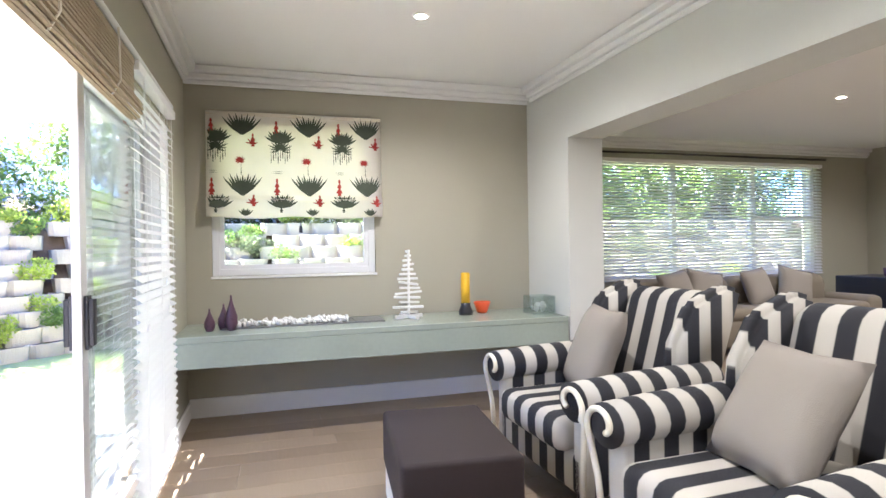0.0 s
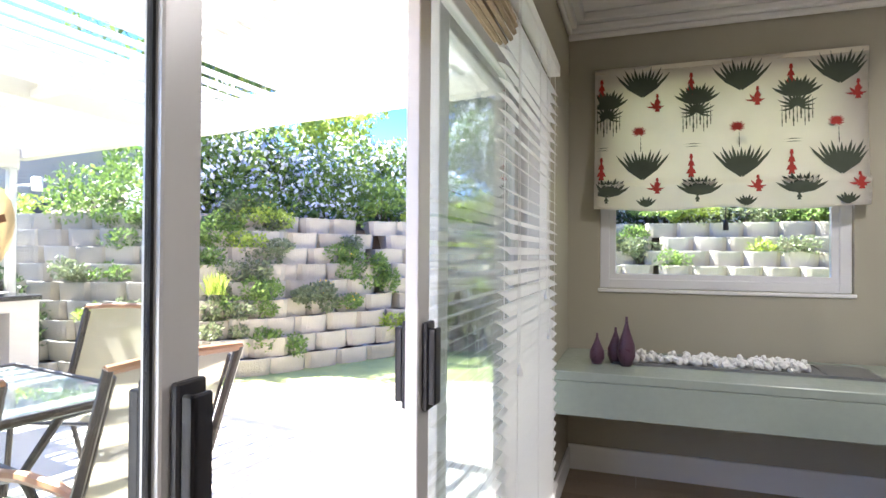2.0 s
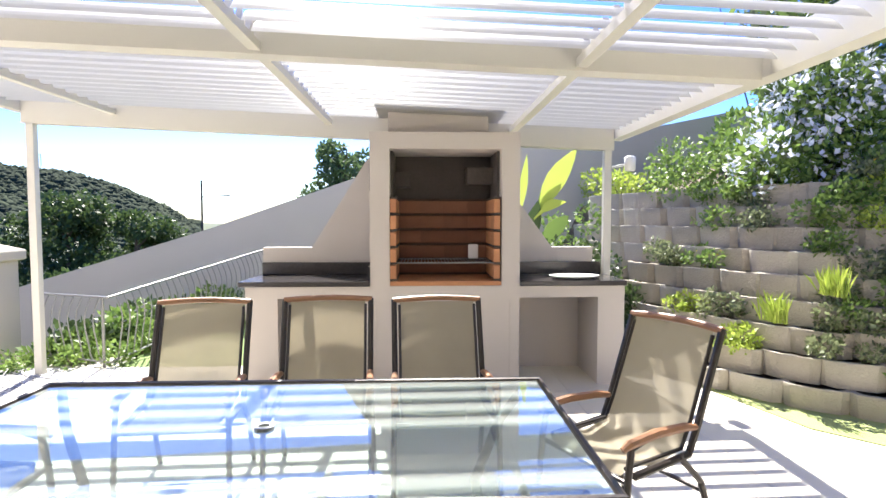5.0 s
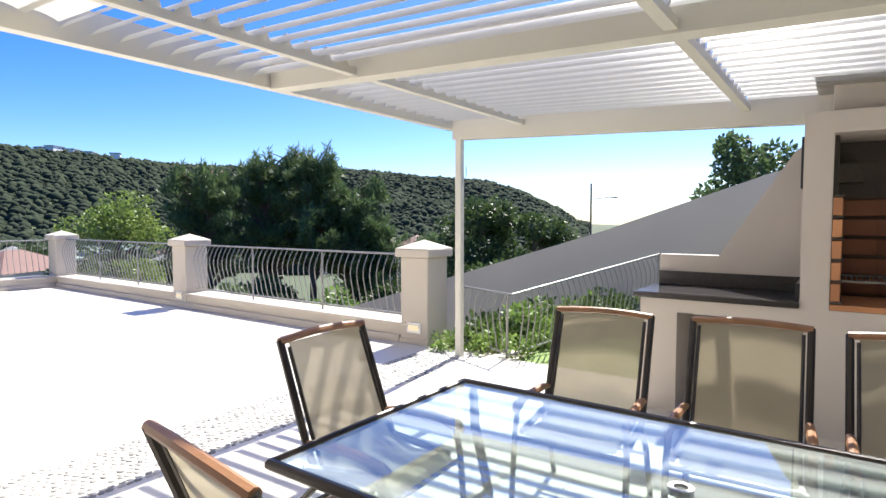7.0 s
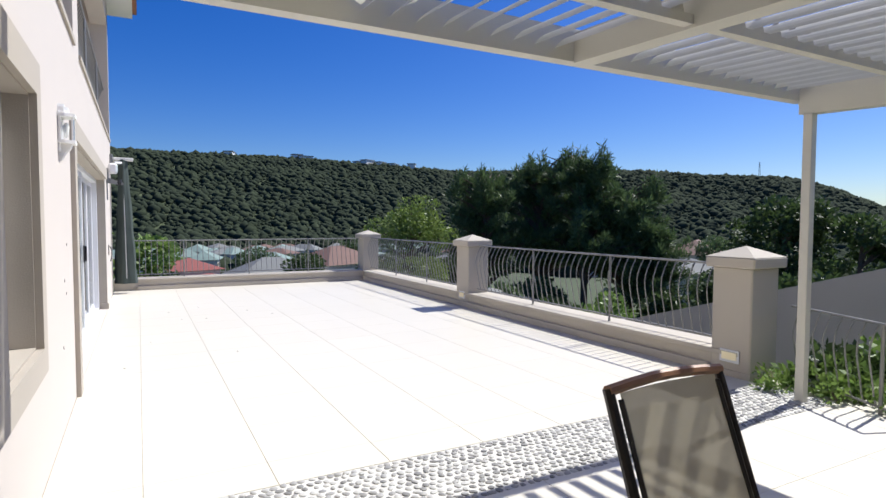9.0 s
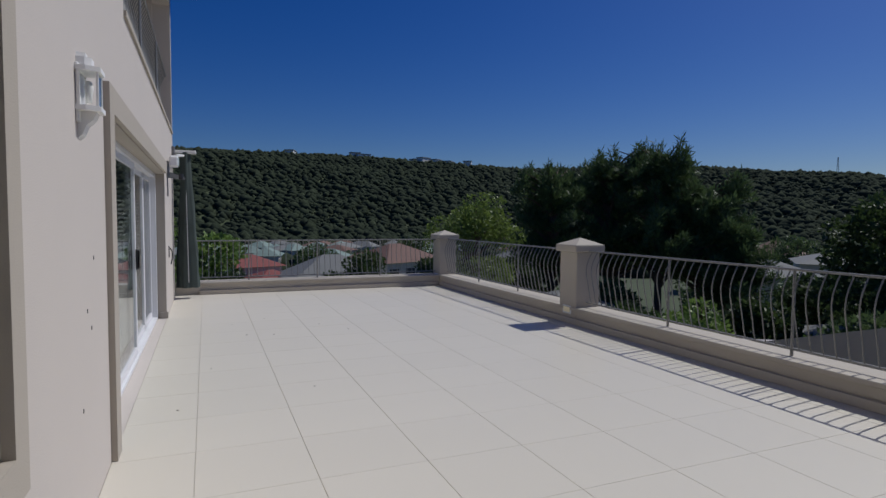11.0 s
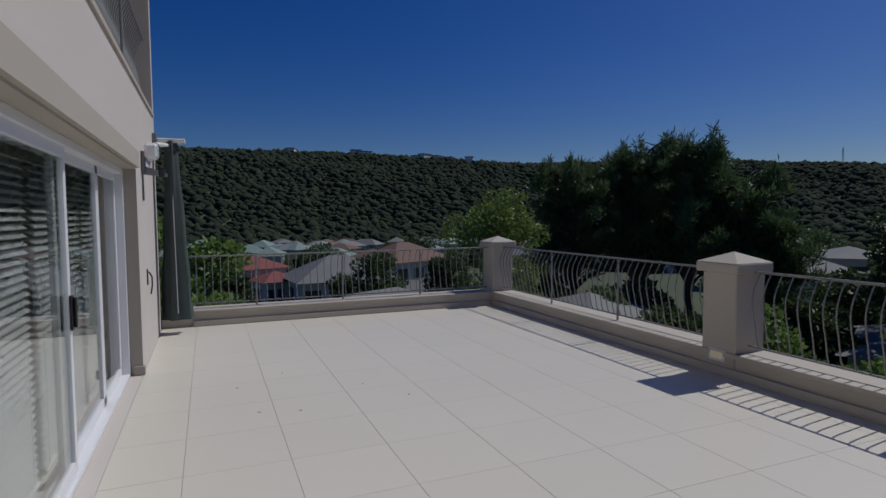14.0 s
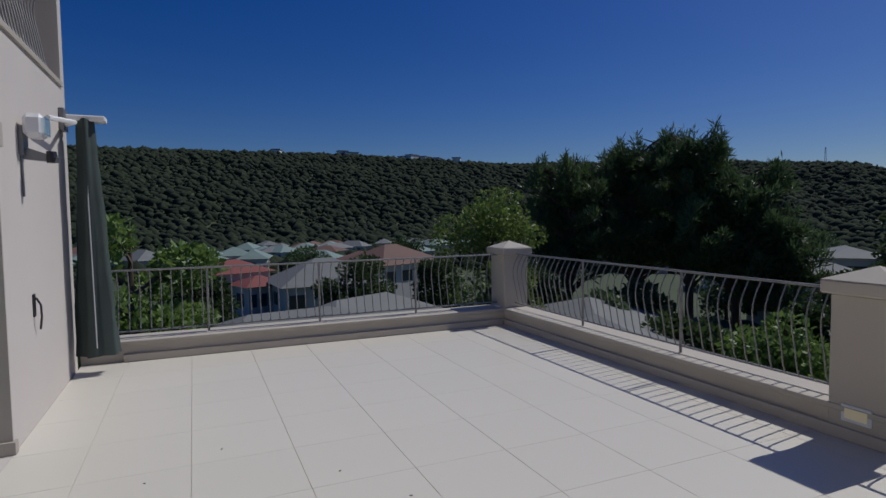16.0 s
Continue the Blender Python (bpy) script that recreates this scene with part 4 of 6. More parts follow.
M["leaf_grey"] = leaf_mat("leaf_grey", (0.24, 0.27, 0.15), (0.12, 0.15, 0.07))
M["petal"] = leaf_mat("petal", (0.78, 0.80, 0.86), (0.55, 0.60, 0.78), 0.3)
M["petal_yellow"] = leaf_mat("petal_yellow", (0.85, 0.62, 0.06), (0.7, 0.4, 0.03), 0.3)
M["bark"] = mat("bark", (0.14, 0.10, 0.075), 0.95, 0.3, 6, 0.6, 30)

BASE = [(-8.3, 3.15), (-7.2, 3.4), (-6.3, 3.72), (-5.5, 4.1), (-5.0, 4.45), (-4.55, 5.0), (-4.3, 5.8), (-4.05, 6.5), (-3.5, 7.35), (-2.6, 8.0), (-1.2, 8.35), (1.0, 8.55), (4.0, 8.7), (9.5, 8.8)]


def along(points, step, offset):
    """Points every step along the line, moved uphill, with the way the line runs there."""
    out, carry = [], 0.0
    for (ax, ay), (bx, by) in zip(points, points[1:]):
        ln = math.hypot(bx - ax, by - ay)
        dx, dy = (bx - ax) / ln, (by - ay) / ln
        s = carry
        while s < ln:
            out.append((ax + dx * s - dy * offset, ay + dy * s + dx * offset, math.degrees(math.atan2(dy, dx))))
            s += step
        carry = s - ln
    return out


def block_mesh(seed):
    """A tapered planter block with a bowed front (towards -y) and an open top with soil."""
    rng = random.Random(seed)
    bm = bmesh.new()
    w, d, h = 0.434, 0.34, 0.199
    def ring(k, z, inset=0.0):
        pts = []
        for i in range(9):
            u = i / 8 * 2 - 1
            pts.append((u * (w / 2 - inset) * k, (-0.105 * math.sqrt(max(0, 1 - (abs(u) * 0.97) ** 4.5)) * (2 * k - 1) + inset), z + rng.uniform(-0.004, 0.004)))
        pts += [((w / 2 - inset) * k, d - inset, z), (-(w / 2 - inset) * k, d - inset, z)]
        return [bm.verts.new(p) for p in pts]
    rings = [ring(0.93, 0), ring(0.975, h * 0.45), ring(1.0, h * 0.9), ring(0.988, h), ring(0.985, h - 0.002, 0.035), ring(0.97, h - 0.05, 0.04)]
    for a, b in zip(rings, rings[1:]):
        for i in range(11):
            bm.faces.new((a[i], a[(i + 1) % 11], b[(i + 1) % 11], b[i]))
    bm.faces.new(rings[-1])
    bm.faces.new(rings[0][::-1])
    bmesh.ops.recalc_face_normals(bm, faces=bm.faces)
    for f in bm.faces:
        f.material_index = 0
    bm.faces.ensure_lookup_table()
    me = bpy.data.meshes.new("block")
    bm.to_mesh(me)
    bm.free()
    me.materials.append(M["block"])
    me.materials.append(M["soil"])
    top = max(range(len(me.polygons)), key=lambda i: (len(me.polygons[i].vertices) == 11) * (1 + me.polygons[i].center.z))
    me.polygons[top].material_index = 1
    return me


blockwall = tagged(thing("block_wall", "curved terraced wall of weathered concrete planter blocks", "retaining wall"), kind="structure")
bms = [block_mesh(i) for i in range(4)]
rng = random.Random(5)
SPOTS = []
for row in range(9):
    off = 0.115 * row
    spots = along(BASE, 0.415, off)
    for i, (x, y, a) in enumerate(spots):
        if row % 2:
            x, y = x + 0.207 * math.cos(radians(a)), y + 0.207 * math.sin(radians(a))
        if x > 8.6:
            continue
        SPOTS.append((row, x, y, a))
        share("block", bms[rng.randrange(4)], blockwall, pose(x, y, row * 0.195 - 0.015 + rng.uniform(-0.004, 0.004), rng.uniform(-1.5, 1.5), rng.uniform(-1, 1), a + rng.uniform(-3, 3)))
# earth bank behind the blocks
bm = bmesh.new()
bank_rows = [(0.28, -0.3), (0.45, 0.3), (1.13, 1.62), (1.7, 1.78), (2.6, 2.15), (4.5, 2.45)]
prev = None
for off, z in bank_rows:
    line = along([(-9.4, 2.95)] + BASE, 0.6, off)
    row_v = [bm.verts.new((max(x, -9.48), y, z)) for x, y, _ in line]
    if prev:
        for i in range(min(len(prev), len(row_v)) - 1):
            bm.faces.new((prev[i], prev[i + 1], row_v[i + 1], row_v[i]))
    prev = row_v
structure("bank", bm, M["soil"], "dark planted earth bank behind the block wall")


def shrub(name, label, at, clumps, count, size, material, seed, flowers=None, category="shrub", group="", stems=True, up=0.3):
    """A bush of separate leaves on thin stems; clumps are (x, y, z, rx, ry, rz) from its foot."""
    s = thing(name, label, category, pose(*at), group)
    c, r = [q[:3] for q in clumps], [q[3:] for q in clumps]
    if stems:
        bm = bmesh.new()
        for q in c[:6]:
            tube(bm, [(q[0] * 0.15, q[1] * 0.15, -0.12), (q[0] * 0.6, q[1] * 0.6, q[2] * 0.55), (q[0], q[1], q[2])], [0.012, 0.009, 0.004], 4)
        part("stems", bm, M["bark"], s)
    leaf_part("foliage", leaves(c, r, count, size, seed, up=up), material, s)
    if flowers:
        fm, fc, fs = flowers
        leaf_part("blossom", leaves(c, [tuple(v * 1.2 for v in q) for q in r], fc, fs, seed + 1), fm, s, "pale flower heads")
    return s


def clumps(n, w, d, h, seed, r=(0.2, 0.35)):
    g = random.Random(seed)
    return [(g.uniform(-w, w), g.uniform(-d, d), g.uniform(0.1, h), *(g.uniform(*r) * k for k in (1, 1, 0.8))) for _ in range(n)]


# tall flowering hedge on the bank
top_line = along(BASE, 0.95, 1.75)
for i, (x, y, a) in enumerate(top_line):
    if x < -6.9 or x > 8.5:
        continue
    h = 1.0 + min(0.2, (x + 6.9) * 0.15) + 0.25 * math.sin(i * 1.7) + (0.4 if -4.5 < x < -1.5 else 0.15)
    shrub("hedge_shrub", "tall leafy hedge shrub with pale blue-white flowers", (x, y, 1.6, 0, 0, a), clumps(17, 0.7, 0.5, h, 40 + i, (0.26, 0.44)), 5200, 0.085, M["leaf_mid"] if i % 5 else M["leaf_dark"], 80 + i,
          (M["petal"], 2600 if x < -0.8 else 1000, 0.075), group="flowering hedge")
for i, (x, y, a) in enumerate(along(BASE, 1.25, 3.0)):
    if x > 8.5 or (x < -3.9 and y < 6.2):
        continue
    shrub("tall_shrub", "tall loose shrub on the upper bank", (x, y, 2.1, 0, 0, a), clumps(18, 0.8, 0.5, 2.3 + 0.5 * math.sin(i * 2.1), 640 + i, (0.26, 0.5)), 5000, 0.1, M[("leaf_grey", "leaf_mid", "leaf_lime")[i % 3]], 680 + i, group="upper bank shrubs")
for i, (x, y, a) in enumerate(along(BASE, 1.05, 1.2)):
    if x < -8.6 or x > 8.5:
        continue
    if i % 4 == 1:
        continue
    kind = ("leaf_lime", "leaf_mid", "leaf_mid", "leaf_grey", "leaf_mid", "leaf_lime", "leaf_mid")[i % 7]
    big = 1.0 + 0.45 * abs(math.sin(i * 2.3))
    shrub("low_shrub", "rounded yellow-green shrub on top of the block wall", (x, y, 1.70, 0, 0, a), clumps(7, 0.40 * big, 0.24, 0.30 * big, 140 + i, (0.17 * big, 0.27 * big)), int(1300 * big), 0.06, M[kind], 180 + i, group="shrubs above the block wall")
# plants growing out of the blocks
g = random.Random(11)
picked = [s for s in SPOTS if s[0] >= 0 and s[1] < 7 and s[1] > -6.6 and g.random() < (0.28 if s[0] < 2 or s[1] > -2 else 0.4)]
for i, (row, x, y, a) in enumerate(picked[:190]):
    kind = ("leaf_mid", "leaf_lime", "leaf_grey", "leaf_mid", "leaf_grey")[i % 5]
    w = 0.09 + 0.27 * g.random() ** 1.6
    shrub("wall_plant", "small green plant growing in a wall block", (x, y + 0.02, row * 0.195 + 0.15, 0, 0, a), clumps(5, w, 0.12, w * 0.95, 300 + i, (0.08, 0.17)), int(300 + 2600 * w), 0.045, M[kind], 400 + i,
          (M["petal_yellow"], 24, 0.03) if i % 7 == 2 else None, "plant", "plants in the block wall", stems=False)
for x, y, z in ((-5.15, 4.38, 0.62), (-4.95, 4.72, 0.85)):
    bl = thing("grass_tuft", "bright green tuft of strappy leaves in a wall block", "plant", pose(x, y, z), "plants in the block wall")
    bm = bmesh.new()
    for k in range(70):
        a, l, lean = g.uniform(0, 6.28), g.uniform(0.14, 0.26), g.uniform(0.02, 0.13)
        b0 = Vector((g.uniform(-0.12, 0.12), g.uniform(-0.05, 0.05), 0))
        tip = b0 + Vector((math.cos(a) * lean, math.sin(a) * lean, l))
        sd = Vector((-math.sin(a), math.cos(a), 0)) * 0.006
        bm.faces.new([bm.verts.new(p) for p in (b0 - sd, b0 + sd, (b0 + tip) / 2 + sd + Vector((0, 0, 0.03)), tip, (b0 + tip) / 2 - sd + Vector((0, 0, 0.03)))])
    part("blades", bm, M["leaf_lime"], bl)


# strelitzia behind the barbecue
def big_leaf(bm, base, tip, width, droop):
    base, tip = Vector(base), Vector(tip)
    d = tip - base
    side = d.cross(Vector((1, 0, 0.2))).normalized()
    prev = None
    for i in range(9):
        u = i / 8
        p = base + d * u + Vector((0, 0, -droop * u * u))
        w = 0.012 if u < 0.35 else width * math.sin(math.pi * min(1, (u - 0.33) / 0.67) ** 0.8)
        row_v = [bm.verts.new(p - side * w + Vector((0, 0, w * 0.35))), bm.verts.new(p), bm.verts.new(p + side * w + Vector((0, 0, w * 0.35)))]
        if prev:
            bm.faces.new((prev[0], prev[1], row_v[1], row_v[0]))
            bm.faces.new((prev[1], prev[2], row_v[2], row_v[1]))
        prev = row_v


st = thing("strelitzia", "large paddle-leaved plant behind the barbecue", "plant", pose(-7.2, 2.8, 0.0))
for b, t, w, dr, key in (((0, -0.06, 1.15), (0.05, 0.55, 2.33), 0.115, 0.10, "leaf_lime"), ((0, -0.1, 1.25), (0.0, -0.01, 2.16), 0.045, 0.0, "leaf_lime"), ((0.02, 0.0, 1.35), (0.12, 0.42, 1.86), 0.065, 0.24, "leaf_lime"),
                         ((0, 0.02, 1.2), (-0.05, 0.36, 2.02), 0.08, 0.08, "leaf_mid"), ((0, 0.05, 0.9), (-0.1, 0.5, 1.62), 0.10, 0.15, "leaf_mid"), ((0, -0.05, 0.8), (0.05, 0.12, 1.7), 0.09, 0.05, "leaf_dark")):
    bm = bmesh.new()
    big_leaf(bm, b, t, w, dr)
    part("leaf", bm, M[key], st, "", True)
part("stalk", tube(bmesh.new(), [(0, 0, -0.3), (0.01, 0, 0.7), (0, -0.03, 1.4)], [0.08, 0.06, 0.03], 8), M["bark"], st)
for i, (x, y, h) in enumerate(((-7.6, 3.0, 1.25), (-7.0, 3.25, 1.1), (-7.9, 3.5, 1.5), (-6.75, 3.62, 0.9))):
    shrub("shade_shrub", "dark leafy shrub between the barbecue and the block wall", (x, y, 0.0), clumps(12, 0.28, 0.25, h, 860 + i, (0.16, 0.28)), 2200, 0.06, M["leaf_dark" if i % 2 else "leaf_mid"], 880 + i, group="shade shrubs")

# ivy hedge along the garden railing
for i in range(7):
    u = i / 6
    shrub("ivy_hedge", "dense low ivy hedge behind the garden railing", (-6.75 - 2.3 * u, -2.1 + 1.05 * u, -0.5, 0, 0, -20), clumps(10, 0.35, 0.4, 0.62 + 0.25 * u, 600 + i, (0.2, 0.32)), 1700, 0.09, M["leaf_dark"] if i % 2 else M["leaf_mid"], 640 + i, group="ivy hedge")
for i, (x, y) in enumerate(((-6.45, -1.75), (-6.38, -2.25), (-6.62, -1.5), (-6.9, -1.35))):
    shrub("ivy_tuft", "leafy ivy shoots beside the terrace edge", (x, y, -0.1), clumps(4, 0.16, 0.14, 0.22, 700 + i, (0.08, 0.15)), 320, 0.055, M["leaf_mid"], 720 + i, group="ivy shoots")


# ---- trees ----
def tree(name, label, at, height, trunk_r, clump_list, count, size, material, seed, up=0.2, bare=0.35, thin=0.28):
    t = thing(name, label, "tree", pose(*at))
    g2 = random.Random(seed)
    bm = bmesh.new()
    tube(bm, [(0, 0, -0.5), (0.1, 0.05, height * 0.35), (0.05, -0.1, height * 0.65), (0, 0, height * 0.94)], [trunk_r, trunk_r * 0.8, trunk_r * 0.5, trunk_r * 0.12], 8)
    part("trunk", bm, M["bark"], t)
    bm = bmesh.new()
    for q in clump_list:
        z0 = max(height * bare * 0.8, q[2] - height * 0.12)
        tube(bm, [(0, 0, z0), (q[0] * 0.5, q[1] * 0.5, (z0 + q[2]) / 2 + 0.2), (q[0], q[1], q[2])], [trunk_r * 0.3, trunk_r * 0.2, trunk_r * 0.06], 5)
    part("branchwork", bm, M["bark"], t)
    leaf_part("crown", leaves([q[:3] for q in clump_list], [q[3:] for q in clump_list], count, size, seed, up=up, thin=thin), material, t)
    return t


def at_yaw(yaw, r, dz=0.0):
    x, y = -1.4 - r * math.sin(radians(yaw)), 0.0 + r * math.cos(radians(yaw))
    return x, y, land(x, y) + dz


def pine(yaw, r, top, seed, width):
    x, y, z = at_yaw(yaw, r)
    h = top - z
    g2 = random.Random(seed)
    cl = []
    for k in range(46):
        u = g2.uniform(0.0, 1)
        zz = h * (0.36 + 0.5 * u)
        reach = width * (1.05 - 0.55 * u) * g2.uniform(0.5, 1.15)
        a = g2.uniform(0, 6.28)
        lift = g2.uniform(0.18, 0.5)
        for q in (0.3, 0.52, 0.72, 0.88, 1.0):
            s = g2.uniform(0.7, 1.3)
            cl.append((reach * q * math.cos(a + 0.25 * q), reach * q * math.sin(a + 0.25 * q), zz + reach * lift * q * q, (0.62 - 0.34 * q) * s, (0.62 - 0.34 * q) * s, (0.42 - 0.12 * q) * s))
    for k in range(10):
        w = width * 0.55
        bx, by, top_z = g2.uniform(-w, w), g2.uniform(-w, w), h * g2.uniform(0.88, 0.99)
        for q in range(5):
            cl.append((bx + 0.1 * q * g2.uniform(-1, 1), by, top_z - 0.4 * q, 0.08 + 0.13 * q, 0.08 + 0.13 * q, 0.3))
    tree("pine_tree", "tall dark green pine with an uneven crown", (x, y, z), h, 0.3, cl, 24000, 0.5, M["leaf_pine"], seed, 1.3, thin=0.075)


pine(147.0, 44, 6.0, 21, 4.0)
pine(141.6, 46, 7.2, 22, 4.6)
pine(137.2, 44, 7.0, 23, 4.6)
pine(133.6, 45, 4.9, 24, 4.2)
pine(131.0, 43, 1.9, 25, 3.0)


def broadleaf(name, label, yaw, r, top, width, mat_key, seed, count=9000, size=0.32, low=0.3, n=30):
    x, y, z = at_yaw(yaw, r)
    h = top - z
    g2 = random.Random(seed)
    cl = []
    for k in range(n):
        a, u = g2.uniform(0, 6.28), g2.uniform(0, 1)
        rr = width * math.sqrt(max(0.05, 1 - (u * 1.6 - 0.7) ** 2)) * g2.uniform(0.3, 0.9)
        cl.append((rr * math.cos(a), rr * math.sin(a), h * (low + (0.93 - low) * u), *(width * g2.uniform(0.24, 0.4) * q for q in (1, 1, 0.8))))
    tree(name, label, (x, y, z), h, 0.22, cl, count, size, M[mat_key], seed)


broadleaf("birch_tree", "light green airy tree beyond the terrace", 154.6, 36, 3.7, 2.9, "leaf_birch", 31, 13000, 0.2, 0.2, 44)
broadleaf("round_tree", "dense dark round tree beyond the garden", 119.8, 42, 2.9, 3.8, "leaf_dark", 32, 13000, 0.34, 0.2, 40)
broadleaf("round_tree", "dense mid-green tree beyond the garden", 114.5, 40, 2.2, 3.0, "leaf_dark", 33, 9000, 0.32, 0.2)
broadleaf("dark_tree", "dark tree behind the boundary wall", 93.8, 24, 5.0, 2.0, "leaf_pine", 34, 9000, 0.24, 0.4)
broadleaf("garden_tree", "bright green tree beside the house corner", 182.5, 27, 1.85, 2.6, "leaf_mid", 35, 10000, 0.26, 0.2)
broadleaf("garden_tree", "green tree among the valley houses", 166.0, 48, -1.6, 3.0, "leaf_dark", 36, 7000, 0.3, 0.2)
broadleaf("garden_tree", "green tree below the terrace", 134.0, 25, -1.6, 1.8, "leaf_mid", 37, 5000, 0.22, 0.2)
broadleaf("garden_tree", "green bush below the terrace parapet", 126.0, 23, -2.6, 1.7, "leaf_mid", 38, 4500, 0.2, 0.1)
broadleaf("garden_tree", "dark tree at the edge of the valley", 118.0, 26, -0.6, 2.2, "leaf_dark", 39, 6000, 0.26, 0.2)

for i, (yaw, r, top, w) in enumerate(((120.5, 34, -3.0, 2.6), (124.5, 48, -2.4, 3.0), (128.5, 38, -3.4, 2.4), (133.0, 62, -1.8, 3.4), (150.5, 58, -2.2, 3.0), (158.5, 60, -2.6, 2.8), (170.0, 84, -2.4, 3.4), (178.5, 52, -2.8, 2.6), (161.0, 100, -2.0, 4.0), (125.8, 90, -0.9, 4.0), (119.0, 70, -0.6, 4.0), (140.0, 31, -3.3, 2.6), (145.0, 36, -3.0, 2.8), (136.0, 29, -3.7, 2.4), (149.5, 41, -2.8, 2.8), (142.5, 39, -2.6, 2.6))):
    broadleaf("valley_tree", "dark green tree among the valley gardens", yaw, r, top, w, "leaf_dark" if i % 3 else "leaf_pine", 60 + i, 6500, 0.34, 0.15, 30)

# far street pole with a lamp arm
sp = thing("street_pole", "tall street pole with a lamp arm beyond the wall", "pole", pose(-70, -24.7, -9))
part("pole", tube(bmesh.new(), [(0, 0, -1), (0, 0, 14.95)], [0.16, 0.11], 8), M["bark"], sp)
part("lamp_arm", tube(bmesh.new(), [(0, 0, 13.0), (-0.6, 1.8, 13.2), (-0.8, 2.6, 13.2)], 0.06, 6), M["steel"], sp)
part("lamp_head", B(-1.0, -0.6, 2.4, 3.1, 13.1, 13.25, bevel=0.03), M["steel"], sp)


# ---- valley houses ----
def house(name, label, yaw, r, w, d, wall_h, roof_h, roof_mat, wall_mat, turn, top=None, gable=False):
    x, y, z = at_yaw(yaw, r)
    if top is not None:
        wall_h = top - roof_h - z
    h = thing(name, label, "house", pose(x, y, z, 0, 0, turn), "valley houses")
    part("wall", B(-w / 2, w / 2, -d / 2, d / 2, -1.5, wall_h), wall_mat, h)
    e, rid = 0.5, (w - d) / 2 if w > d else 0.3
    bm = bmesh.new()
    a = [bm.verts.new(p) for p in ((-w / 2 - e, -d / 2 - e, wall_h), (w / 2 + e, -d / 2 - e, wall_h), (w / 2 + e, d / 2 + e, wall_h), (-w / 2 - e, d / 2 + e, wall_h))]
    q = (w / 2 + e) if gable else rid
    b = [bm.verts.new((-q, 0, wall_h + roof_h)), bm.verts.new((q, 0, wall_h + roof_h))]
    for f in ((a[0], a[1], b[1], b[0]), (a[2], a[3], b[0], b[1]), (a[1], a[2], b[1]), (a[3], a[0], b[0]), (a[3], a[2], a[1], a[0])):
        bm.faces.new(f)
    part("roof", bm, roof_mat, h)
    for sx in (-0.28, 0.02, 0.3):
        for fy in (-1, 1):
            wd = part("window", B(sx * w, sx * w + min(1.6, w * 0.16), fy * d / 2 - 0.05, fy * d / 2 + 0.05, wall_h - 2.1, wall_h - 0.8), M["pane_far"], h)
    part("window", B(w / 2 - 0.05, w / 2 + 0.05, -0.8, 0.8, wall_h - 2.1, wall_h - 0.8), M["pane_far"], h)
    return h


M["pane_far"] = mat("pane_far", (0.05, 0.06, 0.07), 0.15, 0.1)
M["roof_grey"] = mat("roof_grey", (0.19, 0.195, 0.19), 0.8, 0.12, 0.6, 0.3, 8)
M["roof_green"] = mat("roof_green", (0.20, 0.27, 0.24), 0.7, 0.12, 0.6, 0.2, 8)
M["roof_red"] = mat("roof_red", (0.24, 0.07, 0.06), 0.8, 0.15, 0.6, 0.3, 8)
M["roof_brown"] = mat("roof_brown", (0.17, 0.095, 0.075), 0.8, 0.15, 0.6, 0.3, 8)
M["house_white"] = mat("house_white", (0.56, 0.54, 0.50), 0.85, 0.05, 0.5, 0.05, 10)
house("valley_house", "white house with a red roof in the valley", 176.3, 72, 6.2, 5, 5, 1.3, M["roof_red"], M["house_white"], 20, top=-2.9)
house("valley_house", "white house wing with a red porch roof", 174.2, 68, 4, 4, 3, 0.9, M["roof_red"], M["house_white"], 20, top=-4.4)
house("valley_house", "low house with a large grey tiled roof", 171.5, 33, 13, 9, 3, 2.0, M["roof_grey"], M["house_white"], 12, top=-2.75)
house("valley_house", "low house with a grey tiled roof", 165.5, 38, 12, 8, 3, 2.0, M["roof_grey"], M["house_white"], 30, top=-2.9)
house("valley_house", "house with a grey roof and pale walls", 168.5, 66, 10, 8, 3, 2.4, M["roof_grey"], M["house_white"], 5, top=-2.6)
house("valley_house", "brown-roofed house among trees", 162.3, 78, 10, 8, 3, 2.2, M["roof_brown"], M["house_white"], 25, top=-1.9)
house("valley_house", "house with a pale grey roof below the pines", 146.5, 32, 12, 7, 3, 1.4, M["roof_grey"], M["house_white"], 55, top=-2.6)
house("valley_house", "long white-roofed building below the terrace", 128.0, 60, 8, 5, 3, 1.2, M["roof_grey"], M["house_white"], 60, top=-2.0)
house("valley_house", "long low white building in the valley", 124.0, 75, 9, 5, 3, 0.9, M["roof_grey"], M["house_white"], 40, top=-2.0)
house("valley_house", "brown-roofed house beyond the trees", 131.6, 95, 9, 7, 3, 2.0, M["roof_brown"], M["house_white"], 40, top=-0.9)
house("valley_house", "pale-walled house with a brown roof", 127.5, 110, 12, 8, 3, 2.4, M["roof_brown"], M["house_white"], 30, top=-1.6)
house("valley_house", "small grey-roofed house below the parapet", 121.5, 40, 8, 6, 3, 1.2, M["roof_grey"], M["house_white"], 30, top=-4.2)
g = random.Random(77)
